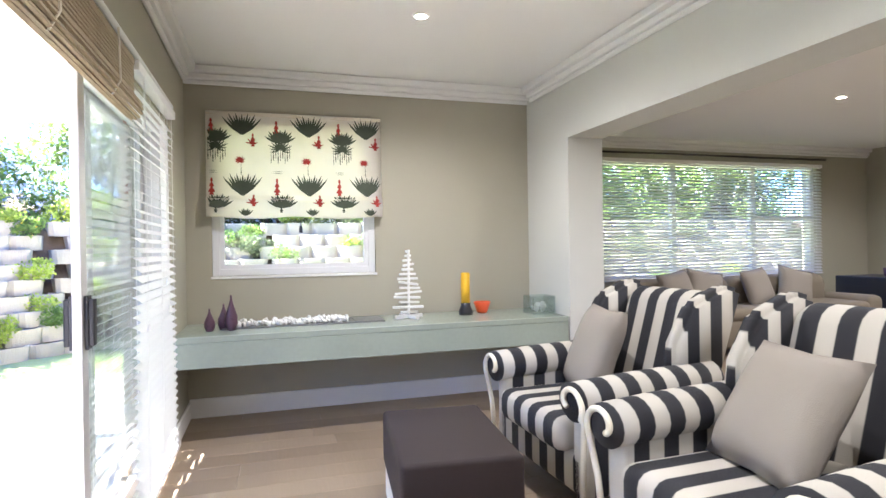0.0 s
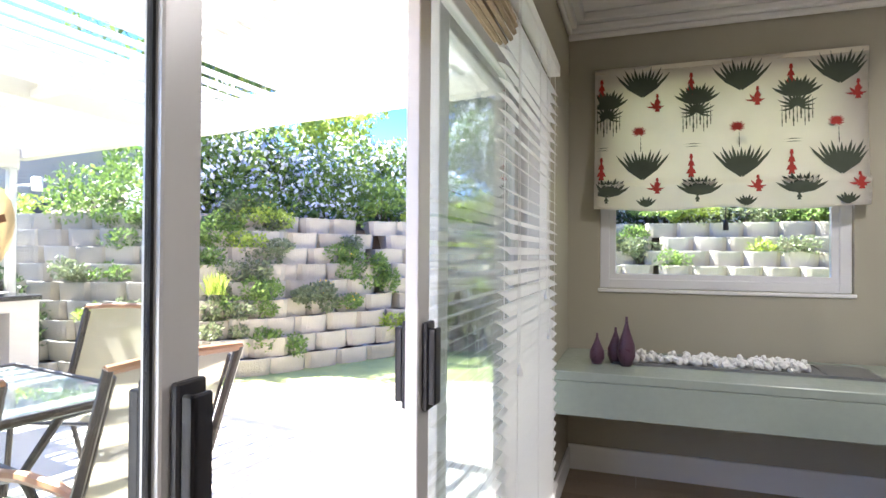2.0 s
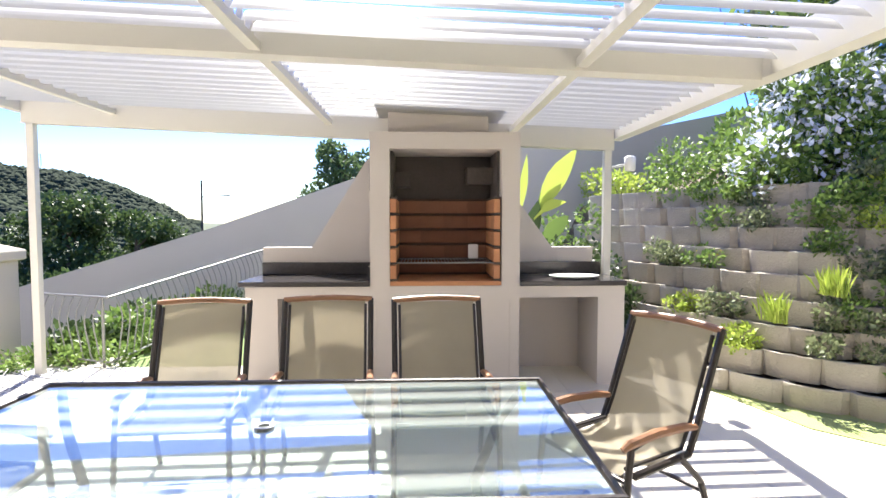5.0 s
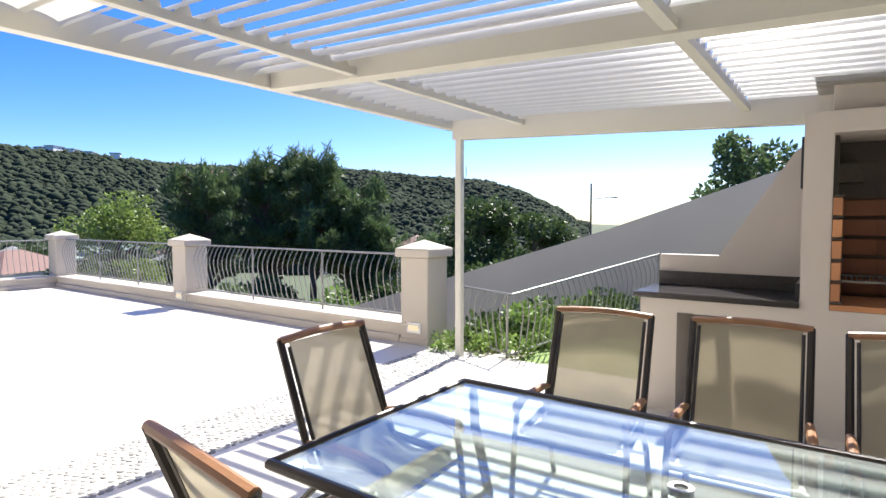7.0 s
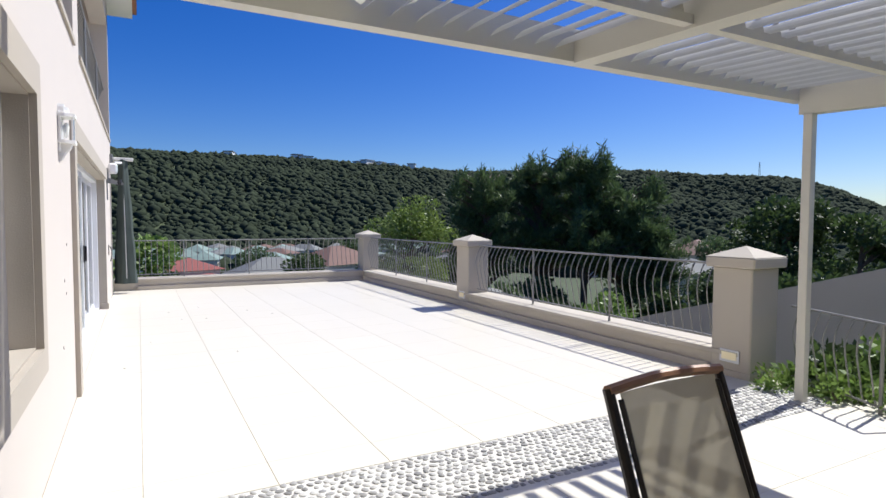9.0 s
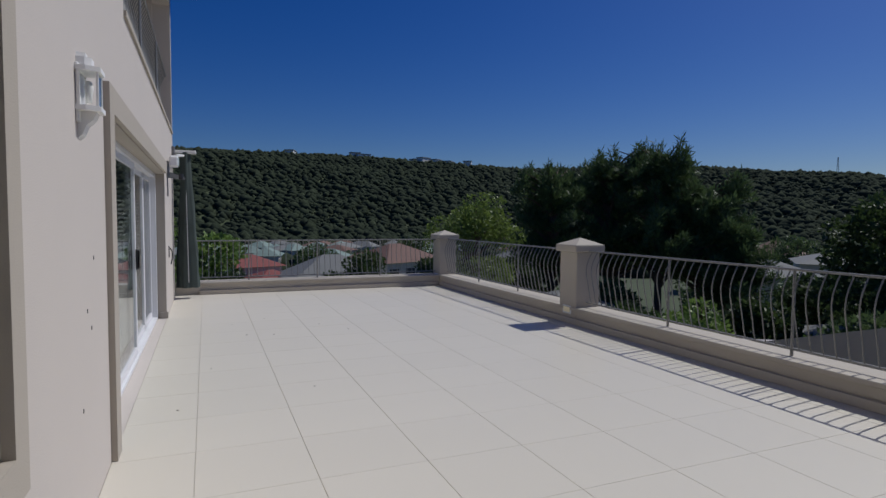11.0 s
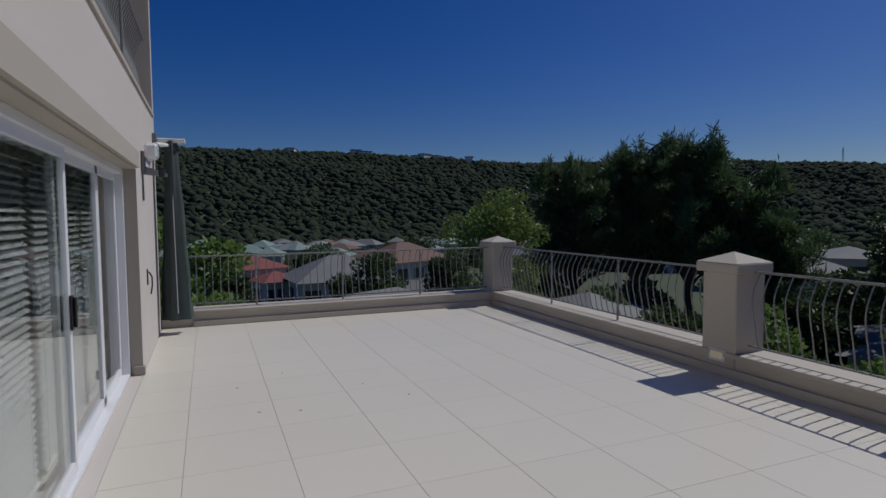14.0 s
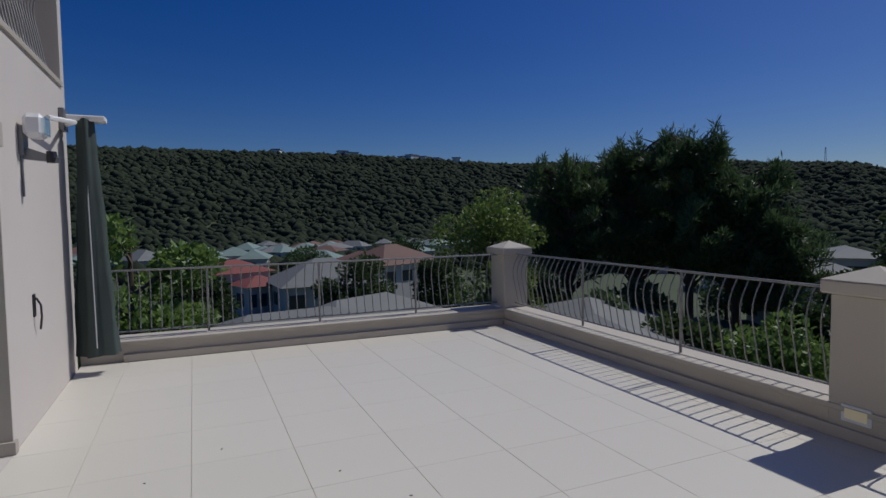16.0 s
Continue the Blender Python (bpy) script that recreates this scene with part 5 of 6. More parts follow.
for i in range(70):
    yaw, r = g.uniform(122, 190), g.uniform(120, 270)
    rf = g.choice(("roof_green", "roof_green", "roof_green", "roof_grey", "roof_brown"))
    house("valley_house", {"roof_green": "green-roofed white house in the valley", "roof_grey": "grey-roofed white house in the valley", "house_white": "white-roofed house in the valley", "roof_brown": "brown-roofed white house in the valley"}[rf],
          yaw, r, g.uniform(8, 12), g.uniform(6, 8), g.uniform(2.6, 3.6), g.uniform(1.4, 2.2), M[rf], M["house_white"], g.uniform(0, 180))
for i, yaw in enumerate((166.2, 165.4, 160.2, 159.3, 158.2, 156.9, 155.0, 172.3)):
    x, y, z = at_yaw(yaw, 612)
    hh = thing("ridge_house", "pale house on the crest of the ridge", "house", pose(x, y, z - 1, 0, 0, 10 * i), "ridge houses")
    part("wall", B(-5 - i % 3 * 2, 5 + i % 2 * 3, -4, 4, -2, 6.5 - i % 3), M["white"], hh)
    part("roof", B(-5.6 - i % 3 * 2, 5.6 + i % 2 * 3, -4.6, 4.6, 6.5 - i % 3, 7.2 - i % 3), M["roof_grey"], hh)
x, y, z = at_yaw(122.9, 640)
mast = thing("radio_mast", "slender lattice radio mast on the ridge", "mast", pose(x, y, z))
for k in range(3):
    a = 2.1 * k
    part("mast_leg", tube(bmesh.new(), [(1.2 * math.cos(a), 1.2 * math.sin(a), -2), (0.3 * math.cos(a), 0.3 * math.sin(a), 18)], 0.22, 5), M["steel"], mast)

# bush covering the ridge and the valley: joined clumps past counting
def bush_cover(name, n, r0, r1, y0, y1, size, seed, label, material, skip=0.0):
    g3 = np.random.default_rng(seed)
    ico = bmesh.new()
    bmesh.ops.create_icosphere(ico, subdivisions=1, radius=1)
    base = np.array([v.co for v in ico.verts])
    faces = np.array([[v.index for v in f.verts] for f in ico.faces])
    ico.free()
    vs, fs = [], []
    k = 0
    for i in range(n):
        yaw = g3.uniform(y0, y1)
        r = math.sqrt(g3.uniform(r0 * r0, r1 * r1))
        x, y = -1.4 - r * math.sin(radians(yaw)), r * math.cos(radians(yaw))
        z = land(x, y)
        s = size[0] + (size[1] - size[0]) * g3.uniform() ** 2.8
        jit = 1 + g3.normal(0, 0.22, (len(base), 1))
        vs.append(base * jit * (s, s, s * g3.uniform(0.6, 1.0)) + (x, y, z + s * 0.2))
        fs.append(faces + k)
        k += len(base)
    me = bpy.data.meshes.new(name)
    me.from_pydata(np.concatenate(vs).tolist(), [], np.concatenate(fs).tolist())
    me.polygons.foreach_set("use_smooth", [True] * len(me.polygons))
    me.materials.append(material)
    return tagged(new(name, me), label, "bushes", kind="stuff")


M["bush_far"] = mat("bush_far", (0.045, 0.056, 0.033), 0.95, 0.3, 0.014, 0.5, 1.2, 0, (0.018, 0.025, 0.021), island=0.4, spec=0.03)
bush_cover("ridge_bush", 46000, 300, 625, 111, 192, (0.7, 4.2), 3, "dense dark green bush covering the ridge", M["bush_far"])
bush_cover("valley_bush", 4200, 120, 300, 112, 192, (1.2, 3.4), 4, "scattered green trees between the valley houses", M["bush_far"])


# ---- lounge ----
shelf = thing("hearth_shelf", "long floating shelf of polished grey-green concrete", "shelf", pose(0, 0, 0))
part("top_slab", B(-0.685, 2.225, 3.425, 4.143, 0.69, 0.735, bevel=0.005), M["shelf"], shelf)
part("front_panel", B(-0.685, 2.225, 3.427, 3.49, 0.52, 0.69, bevel=0.004), M["shelf"], shelf)
part("underside", B(-0.685, 2.225, 3.49, 4.143, 0.54, 0.69), M["shelf"], shelf)
burner = thing("gas_burner", "stainless burner tray filled with white stones", "fireplace", pose(0.16, 3.82, 0.735))
part("tray", boxes((-0.56, 0.62, -0.13, -0.11, 0, 0.012), (-0.56, 0.62, 0.15, 0.17, 0, 0.012), (-0.56, -0.54, -0.11, 0.15, 0, 0.012), (0.4, 0.62, -0.11, 0.15, 0, 0.012), (-0.54, 0.4, -0.11, 0.15, 0, 0.006)), M["steel"], burner)
g = random.Random(3)
stones = []
for k in range(4):
    bm = bmesh.new()
    bmesh.ops.create_icosphere(bm, subdivisions=1, radius=1)
    for v in bm.verts:
        v.co *= g.uniform(0.8, 1.15)
    me = bpy.data.meshes.new("stone")
    bm.to_mesh(me)
    bm.free()
    me.materials.append(M["white"])
    stones.append(me)
for i in range(230):
    s = g.uniform(0.012, 0.023)
    share("stone", stones[i % 4], burner, pose(g.uniform(-0.52, 0.36), g.uniform(-0.09, 0.13), 0.012 + g.uniform(0, 0.024), g.uniform(0, 90), g.uniform(0, 90), g.uniform(0, 90)) @ Matrix.Diagonal((s * 1.3, s, s * 0.8, 1)))
for x, y, h, r in ((-0.48, 3.67, 0.16, 0.038), (-0.39, 3.73, 0.185, 0.043), (-0.335, 3.665, 0.25, 0.044)):
    v = tagged(part("vase", lathe(bmesh.new(), [(r * 0.6, 0), (r, h * 0.2), (r * 0.95, h * 0.42), (r * 0.45, h * 0.68), (r * 0.18, h * 0.86), (r * 0.14, h)], 18), M["purple"], None, "", True), "dark plum bottle-shaped vase on the shelf", "vase", "plum vases")
    v.matrix_basis = pose(x, y, 0.736)
# driftwood tree
xt = thing("driftwood_tree", "white slatted wooden ornamental tree on the shelf", "ornament", pose(1.0, 3.82, 0.736))
part("stem", tube(bmesh.new(), [(0, 0, 0.0), (0.004, 0, 0.54)], 0.010, 6), M["white"], xt)
for i in range(14):
    u = i / 13
    ln = (0.125 * (1 - u) + 0.02) * g.uniform(0.85, 1.12)
    sl = part("slat", B(-ln, ln, -0.011, 0.011, -0.009, 0.009, bevel=0.003), M["white"], xt)
    sl.matrix_basis = pose(g.uniform(-0.012, 0.012), g.uniform(-0.01, 0.01), 0.05 + 0.49 * u ** 0.97, g.uniform(-6, 6), g.uniform(-9, 9), g.uniform(-70, 70))
for a in (20, 110):
    ft = part("foot", B(-0.13, 0.13, -0.014, 0.014, 0, 0.03, bevel=0.004), M["white"], xt)
    ft.matrix_basis = pose(0, 0, 0, 0, 0, a)
cs = thing("candle", "tall yellow candle on a black base", "candle", pose(1.50, 3.86, 0.736))
part("base", lathe(bmesh.new(), [(0.055, 0), (0.06, 0.03), (0.04, 0.075), (0.04, 0.1)], 16), M["black"], cs, "", True)
part("wax", lathe(bmesh.new(), [(0.037, 0.1), (0.038, 0.22), (0.037, 0.345), (0.03, 0.352)], 18), M["yellow"], cs, "yellow wax with an orange band", True)
bw = tagged(part("bowl", lathe(bmesh.new(), [(0.035, 0), (0.045, 0.01), (0.075, 0.095), (0.07, 0.097), (0.04, 0.02)], 20), M["red"], None, "", True), "small glossy orange-red bowl on the shelf", "bowl")
bw.matrix_basis = pose(1.67, 3.92, 0.736)
gb = thing("glass_box", "square clear glass box holding shells", "box", pose(2.10, 3.70, 0.736))
M["clear"] = glass_mat("clear", (0.9, 0.95, 0.95), 0.3)
part("glass", boxes((-0.1, 0.1, -0.1, -0.092, 0, 0.15), (-0.1, 0.1, 0.092, 0.1, 0, 0.15), (-0.1, -0.092, -0.092, 0.092, 0, 0.15), (0.092, 0.1, -0.092, 0.092, 0, 0.15)), M["clear"], gb)
for i in range(9):
    share("shell", stones[i % 4], gb, pose(g.uniform(-0.06, 0.06), g.uniform(-0.06, 0.06), 0.03 + g.uniform(0, 0.05), 30 * i, 20 * i, 0) @ Matrix.Diagonal((0.03, 0.02, 0.02, 1)))

# roman blind with printed aloes
rb = thing("roman_blind", "cream roman blind printed with green aloes and red flowers", "blind", pose(0.16, 4.125, 0))
RW = 0.69
part("head_batten", B(-RW, RW, -0.005, 0.035, 2.37, 2.40, bevel=0.003), M["linen"], rb)


def cloth_y(x, z):
    fold = 0.014 * math.sin((2.4 - z) * 7.0) - (0.03 if z < 1.72 else 0.0)
    return fold - 0.005 + 0.004 * math.sin(x * 9 + z * 4)


bm, prev = bmesh.new(), None
for i in range(43):
    z = 2.40 - i * 0.0198
    row_v = []
    for j in range(29):
        x = -RW + 2 * RW * j / 28
        zz = z - (0.018 * (0.5 - 0.5 * math.cos(x * 9.2)) if i > 36 else 0)
        row_v.append(bm.verts.new((x, cloth_y(x, z), zz)))
    if prev:
        for j in range(28):
            bm.faces.new((prev[j], row_v[j], row_v[j + 1], prev[j + 1]))
    prev = row_v
bmesh.ops.solidify(bm, geom=bm.faces[:], thickness=0.003)
M["linen_lit"] = sling_mat("linen_lit", (0.84, 0.80, 0.73), 0.4, 0.0)
part("cloth", bm, M["linen_lit"], rb, "cream linen cloth in soft folds", True)


def fan(bm, cx, cz, size, n, spread, wide=0.0058):
    """Pointed blades fanning upwards from one foot, laid on the cloth."""
    for k in range(n):
        a = radians(-spread + 2 * spread * k / (n - 1))
        ln = size * (0.8 + 0.25 * abs(math.sin(a)) - 0.12 * (k % 2))
        pts = []
        for u, w in ((0, 0.9), (0.45, 1.0), (0.8, 0.6), (1.0, 0.0)):
            bend = a * (1 - 0.22 * u)
            pts.append((cx + math.sin(bend) * ln * u, cz + math.cos(bend) * ln * u, w * wide))
        left = [(x - math.cos(a) * w, z + math.sin(a) * w) for x, z, w in pts]
        right = [(x + math.cos(a) * w, z - math.sin(a) * w) for x, z, w in pts[:3]][::-1]
        poly = [p for p in left + right if abs(p[0]) < RW - 0.004]
        if len(poly) >= 3:
            bm.faces.new([bm.verts.new((x, cloth_y(x, z) - 0.006, z)) for x, z in poly])


def spike(bm, cx, cz, h, w):
    for k in range(6):
        z = cz + h * k / 6
        ww = w * (0.55 + 0.45 * (k % 2)) * (1 - k / 7.5)
        pts = [(cx - ww, z), (cx + ww, z), (cx + ww * 0.6, z + h / 5), (cx - ww * 0.6, z + h / 5)]
        if all(abs(x) < RW - 0.004 for x, _ in pts):
            bm.faces.new([bm.verts.new((x, cloth_y(x, q) - 0.006, q)) for x, q in pts])


def printed(name, material, draw):
    bm = bmesh.new()
    draw(bm)
    part(name, bm, M[material], rb)


def root_plant(bm, x):
    fan(bm, x, 2.17, 0.125, 13, 88, 0.012)
    for k in range(9):
        spike(bm, x - 0.072 + 0.018 * k, 2.0 + 0.02 * (k % 3), 0.16 - 0.012 * abs(k - 4), 0.004 + 0.002 * (k % 2))
    fan(bm, x, 2.12, 0.095, 13, 140, 0.007)


def low_plant(bm, x):
    fan(bm, x + 0.01, 1.645, 0.125, 13, 86, 0.012)
    spike(bm, x, 1.60, 0.07, 0.016)


def drooping_flower(bm, x, z, h):
    spike(bm, x + 0.08, z, h, 0.026)
    fan(bm, x + 0.07, z + 0.03, 0.048, 5, 110, 0.006)


for x in (-0.42, 0.095, 0.565):
    printed("aloe_print", "print_green", lambda bm: fan(bm, x, 2.225, 0.195, 13, 62, 0.0105))
    printed("aloe_print", "print_green", lambda bm: fan(bm, x, 1.74, 0.205, 13, 58, 0.0105))
    printed("aloe_print", "print_green", lambda bm: fan(bm, x + 0.02, 1.58, 0.065, 7, 70, 0.008))
    printed("stem_print", "print_green", lambda bm: spike(bm, x - 0.01, 1.90, 0.085, 0.004))
    printed("daisy_print", "print_red", lambda bm: fan(bm, x - 0.02, 2.015, 0.042, 17, 175, 0.0045))
    printed("flower_print", "print_red", lambda bm: drooping_flower(bm, x, 2.13, 0.10))
    printed("flower_print", "print_red", lambda bm: drooping_flower(bm, x, 1.65, 0.09))
for x in (-0.62, -0.13, 0.365):
    printed("spike_print", "print_red", lambda bm: spike(bm, x - 0.03, 2.215, 0.12, 0.032))
    printed("spike_print", "print_red", lambda bm: spike(bm, x - 0.03, 1.74, 0.13, 0.03))
    printed("root_print", "print_green", lambda bm: root_plant(bm, x))
    printed("root_print", "print_green", lambda bm: low_plant(bm, x))
    for z in (1.915, 1.93):
        printed("line_print", "print_green", lambda bm: spike(bm, x - 0.02, z, 0.004, 0.06))
part("pull_cord", tube(bmesh.new(), [(0.02, 0.0, 1.57), (0.02, 0.0, 1.50)], 0.003, 5), M["black"], rb)
part("tassel", lathe(bmesh.new(), [(0.005, 0.06), (0.012, 0.045), (0.016, 0.0)], 8, (0.02, 0.0, 1.44)), M["black"], rb, "small dark tassel")


# ---- striped wing chairs ----
def soft_box(x0, x1, y0, y1, z0, z1, r=0.05, seg=3):
    return B(x0, x1, y0, y1, z0, z1, bevel=r, seg=seg)


def armchair():
    """Faces -x. Seat front at local x -0.42, back at +0.4."""
    c = thing("armchair", "black and cream striped wing armchair", "armchair", pose(0, 0, 0), "striped armchairs")
    part("base", soft_box(-0.40, 0.40, -0.36, 0.36, 0.13, 0.32, 0.03), M["stripe_y"], c, "", True)
    part("seat_cushion", soft_box(-0.46, 0.26, -0.27, 0.27, 0.30, 0.47, 0.055), M["stripe_y"], c, "striped seat cushion with dark piping", True)
    bm = soft_box(0.20, 0.36, -0.30, 0.30, 0.30, 1.06, 0.07)
    for v in bm.verts:
        u = max(0, v.co.z - 0.4)
        v.co.x += u * 0.26
        v.co.z -= 0.10 * (v.co.y / 0.30) ** 2 * (v.co.z > 0.9)
    part("backrest", bm, M["stripe_y"], c, "tall striped backrest", True)
    for s in (-1, 1):
        bm = bmesh.new()
        prof = [(-0.40, 0.53), (0.1, 0.56), (0.30, 0.60)]
        tube(bm, [(-0.44, s * 0.345, 0.565), (-0.2, s * 0.345, 0.58), (0.1, s * 0.34, 0.595), (0.30, s * 0.33, 0.62)], [0.085, 0.088, 0.085, 0.07], 16)
        part("rolled_arm", bm, M["stripe_x"], c, "rolled striped armrest", True)
        part("arm_panel", soft_box(-0.40, 0.34, s * 0.335 - 0.045, s * 0.335 + 0.045, 0.14, 0.58, 0.02), M["stripe_x"], c, "", True)
        sc = []
        for k in range(15):
            a = k / 14 * 4.6 - 0.6
            rr = 0.088 - 0.0042 * k
            sc.append((-0.448, s * (0.345 + rr * math.cos(a)), 0.565 + rr * math.sin(a)))
        part("piping", tube(bmesh.new(), [(-0.418, s * 0.38, 0.14), (-0.425, s * 0.40, 0.35), (-0.44, s * 0.425, 0.50)] + sc, 0.013, 6), M["linen"], c, "cream scrolled piping on the arm front", True)
        bm = prism(bmesh.new(), [(0.08, 0.60), (0.36, 0.58), (0.50, 1.02), (0.40, 1.05), (0.20, 0.96), (0.10, 0.78)], "y", s * 0.30 - 0.045, s * 0.30 + 0.045)
        bmesh.ops.bevel(bm, geom=bm.edges[:], offset=0.028, segments=3, affect="EDGES")
        part("wing", bm, M["stripe_x"], c, "striped side wing", True)
        for x in (-0.36, 0.34):
            part("leg", tube(bmesh.new(), [(x, s * 0.31, 0.14), (x + (-0.02 if x < 0 else 0.05), s * 0.31, 0.0)], [0.028, 0.018], 8), M["bronze"], c)
    return c


def scatter_cushion(m, label, size=0.45):
    bm = bmesh.new()
    n = 10
    grid = {}
    for sgn in (-1, 1):
        for i in range(n + 1):
            for j in range(n + 1):
                u, v = i / n * 2 - 1, j / n * 2 - 1
                if sgn == 1 and (i in (0, n) or j in (0, n)):
                    grid[sgn, i, j] = grid[-1, i, j]
                    continue
                t = 0.085 * ((1 - u ** 4) * (1 - v ** 4)) ** 0.6
                k = 1 - 0.06 * (1 - abs(u)) * (abs(v)) - 0.06 * (1 - abs(v)) * abs(u)
                grid[sgn, i, j] = bm.verts.new((u * size / 2 * k, sgn * t, v * size / 2 * k))
        for i in range(n):
            for j in range(n):
                f = [grid[sgn, i, j], grid[sgn, i + 1, j], grid[sgn, i + 1, j + 1], grid[sgn, i, j + 1]]
                bm.faces.new(f if sgn > 0 else f[::-1])
    ob = solid("cushion", bm, M["cushion"], label, "cushion", True, "scatter cushions")
    ob.matrix_basis = m
    return ob


ac = armchair()
ac.matrix_basis = pose(1.70, 2.10, 0, 0, 0, 2) @ Matrix.Diagonal((1.1, 1.25, 1.04, 1))
copy_thing(ac, pose(1.68, 0.90, 0, 0, 0, 2))
scatter_cushion(pose(1.70, 2.22, 0.70, 0, 0, 0) @ pose(0, 0, 0, 0, 22, -12) @ pose(0, 0, 0, 0, 0, 90), "taupe square cushion on a striped armchair", 0.52)
scatter_cushion(pose(1.66, 0.93, 0.70, 0, 0, 0) @ pose(0, 0, 0, 0, 24, -8) @ pose(0, 0, 0, 8, 0, 90), "taupe square cushion on a striped armchair", 0.5)

ot = thing("ottoman", "dark brown square ottoman with a pale base", "ottoman", pose(0.71, 1.92, 0, 0, 0, -6))
part("top", soft_box(-0.26, 0.26, -0.40, 0.40, 0.17, 0.44, 0.022), M["ottoman"], ot, "dark brown fabric top", True)
part("base", B(-0.25, 0.25, -0.39, 0.39, 0.0, 0.175, bevel=0.01), M["linen"], ot, "pale base")

# sofa and table in the far room
so = thing("sofa", "long brown sofa under the far window", "sofa", pose(5.5, 5.0, 0))
part("base", soft_box(-1.6, 1.6, -0.45, 0.45, 0.1, 0.42, 0.05), M["sofa"], so, "", True)
for x in (-0.8, 0.8):
    bm = soft_box(x - 0.79, x + 0.79, 0.12, 0.46, 0.38, 0.86, 0.12, 4)
    for v in bm.verts:
        v.co.z += 0.06 * math.cos((v.co.x - x) * 2) * (v.co.z > 0.7)
    part("back_cushion", bm, M["sofa"], so, "", True)
    part("seat_cushion", soft_box(x - 0.78, x + 0.78, -0.46, 0.2, 0.40, 0.55, 0.06), M["sofa"], so, "", True)
for x in (-1.68, 1.68):
    part("arm", soft_box(x - 0.12, x + 0.12, -0.46, 0.46, 0.05, 0.62, 0.08), M["sofa"], so, "", True)
for i, x in enumerate((4.55, 4.95, 5.75, 6.35)):
    scatter_cushion(pose(x, 4.98, 0.74, -18, (-8, 10, -6, 14)[i], (6, -10, 12, -14)[i]), "taupe cushion leaning on the brown sofa", 0.48)
sb = thing("sideboard", "black sideboard against the far wall", "sideboard", pose(7.9, 4.9, 0))
part("body", B(-0.35, 0.45, -0.5, 0.5, 0.12, 0.82, bevel=0.01), M["black"], sb)
for x in (-0.3, 0.4):
    for y in (-0.45, 0.45):
        part("leg", B(x - 0.03, x + 0.03, y - 0.03, y + 0.03, 0, 0.13), M["black"], sb)
cup = tagged(part("cup", lathe(bmesh.new(), [(0.05, 0), (0.06, 0.02), (0.07, 0.12), (0.064, 0.12), (0.05, 0.02)], 16), M["purple"], None, "", True), "small dark red cup on the sideboard", "cup")
cup.matrix_basis = pose(7.75, 4.8, 0.821)
cr = tagged(part("curtain_rail", tube(bmesh.new(), [(4.0, 5.96, 2.545), (8.1, 5.96, 2.545)], 0.014, 8), M["bronze"], None, "", True), "slim dark rail above the far window", "rail")


# recessed ceiling lights: two known, the other six added to brighten the rooms
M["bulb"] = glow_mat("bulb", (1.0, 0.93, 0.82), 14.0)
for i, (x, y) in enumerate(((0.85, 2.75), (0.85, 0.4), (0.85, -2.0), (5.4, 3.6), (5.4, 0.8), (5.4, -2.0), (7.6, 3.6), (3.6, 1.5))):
    dl = thing("downlight", "small round recessed ceiling light with a white rim; six of the eight are added fill", "ceiling light", pose(x, y, CEIL), "ceiling lights")
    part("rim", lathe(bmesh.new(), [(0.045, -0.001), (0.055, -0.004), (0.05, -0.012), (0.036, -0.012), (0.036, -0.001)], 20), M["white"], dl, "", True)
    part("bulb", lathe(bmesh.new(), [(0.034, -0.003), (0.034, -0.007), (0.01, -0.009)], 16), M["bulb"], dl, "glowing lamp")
    lamp = bpy.data.lights.new("downlight_fill_lamp", "SPOT")
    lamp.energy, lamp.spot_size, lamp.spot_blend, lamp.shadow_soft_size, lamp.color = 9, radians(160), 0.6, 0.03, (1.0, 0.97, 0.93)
    lo = new("downlight_fill_lamp", lamp)
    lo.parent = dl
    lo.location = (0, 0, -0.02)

# floor boards
boards = tagged(thing("floor", "greyish oak floor boards", "floor"), kind="structure")
y, k = -4.0, 0
g = random.Random(9)
while y < 6.0:
    x = -0.70 - g.uniform(0, 1.2)
    while x < 8.9:
        x0, x1 = max(x, -0.70), min(x + 1.5, 8.98)
        if x1 - x0 > 0.05 and not (x0 > 2.6 and y < 1):
            bm = B(0, x1 - x0 - 0.002, 0, 0.188, -0.012, 0.0, bevel=0.0015)
            me = bpy.data.meshes.new("board")
            bm.to_mesh(me)
            bm.free()
            me.materials.append(M["floor_wood"])
            share("board", me, boards, pose(x0, y, 0))
        x += 1.5
    y += 0.19


# ---- fittings on the terrace wall ----
M["lantern_glass"] = glass_mat("lantern_glass", (0.85, 0.93, 0.92), 0.3)
la = thing("wall_lantern", "white half-lantern with clear panes on the terrace wall", "wall lamp", pose(-0.98, -4.02, 2.06) @ Matrix.Diagonal((0.72, 0.82, 0.9, 1)))
part("back_plate", B(-0.02, 0, -0.10, 0.10, -0.17, 0.13, bevel=0.004), M["white"], la)
for y in (-0.1, 0.1):
    part("corner_bar", B(-0.028, -0.012, y - 0.008, y + 0.008, -0.09, 0.1), M["white"], la)
for y in (-0.062, 0.062):
    part("corner_bar", B(-0.125, -0.11, y - 0.008, y + 0.008, -0.09, 0.1), M["white"], la)
part("top_rim", prism(bmesh.new(), [(0, -0.115), (0, 0.115), (-0.06, 0.11), (-0.14, 0.075), (-0.14, -0.075), (-0.06, -0.11)], "z", 0.09, 0.115), M["white"], la)
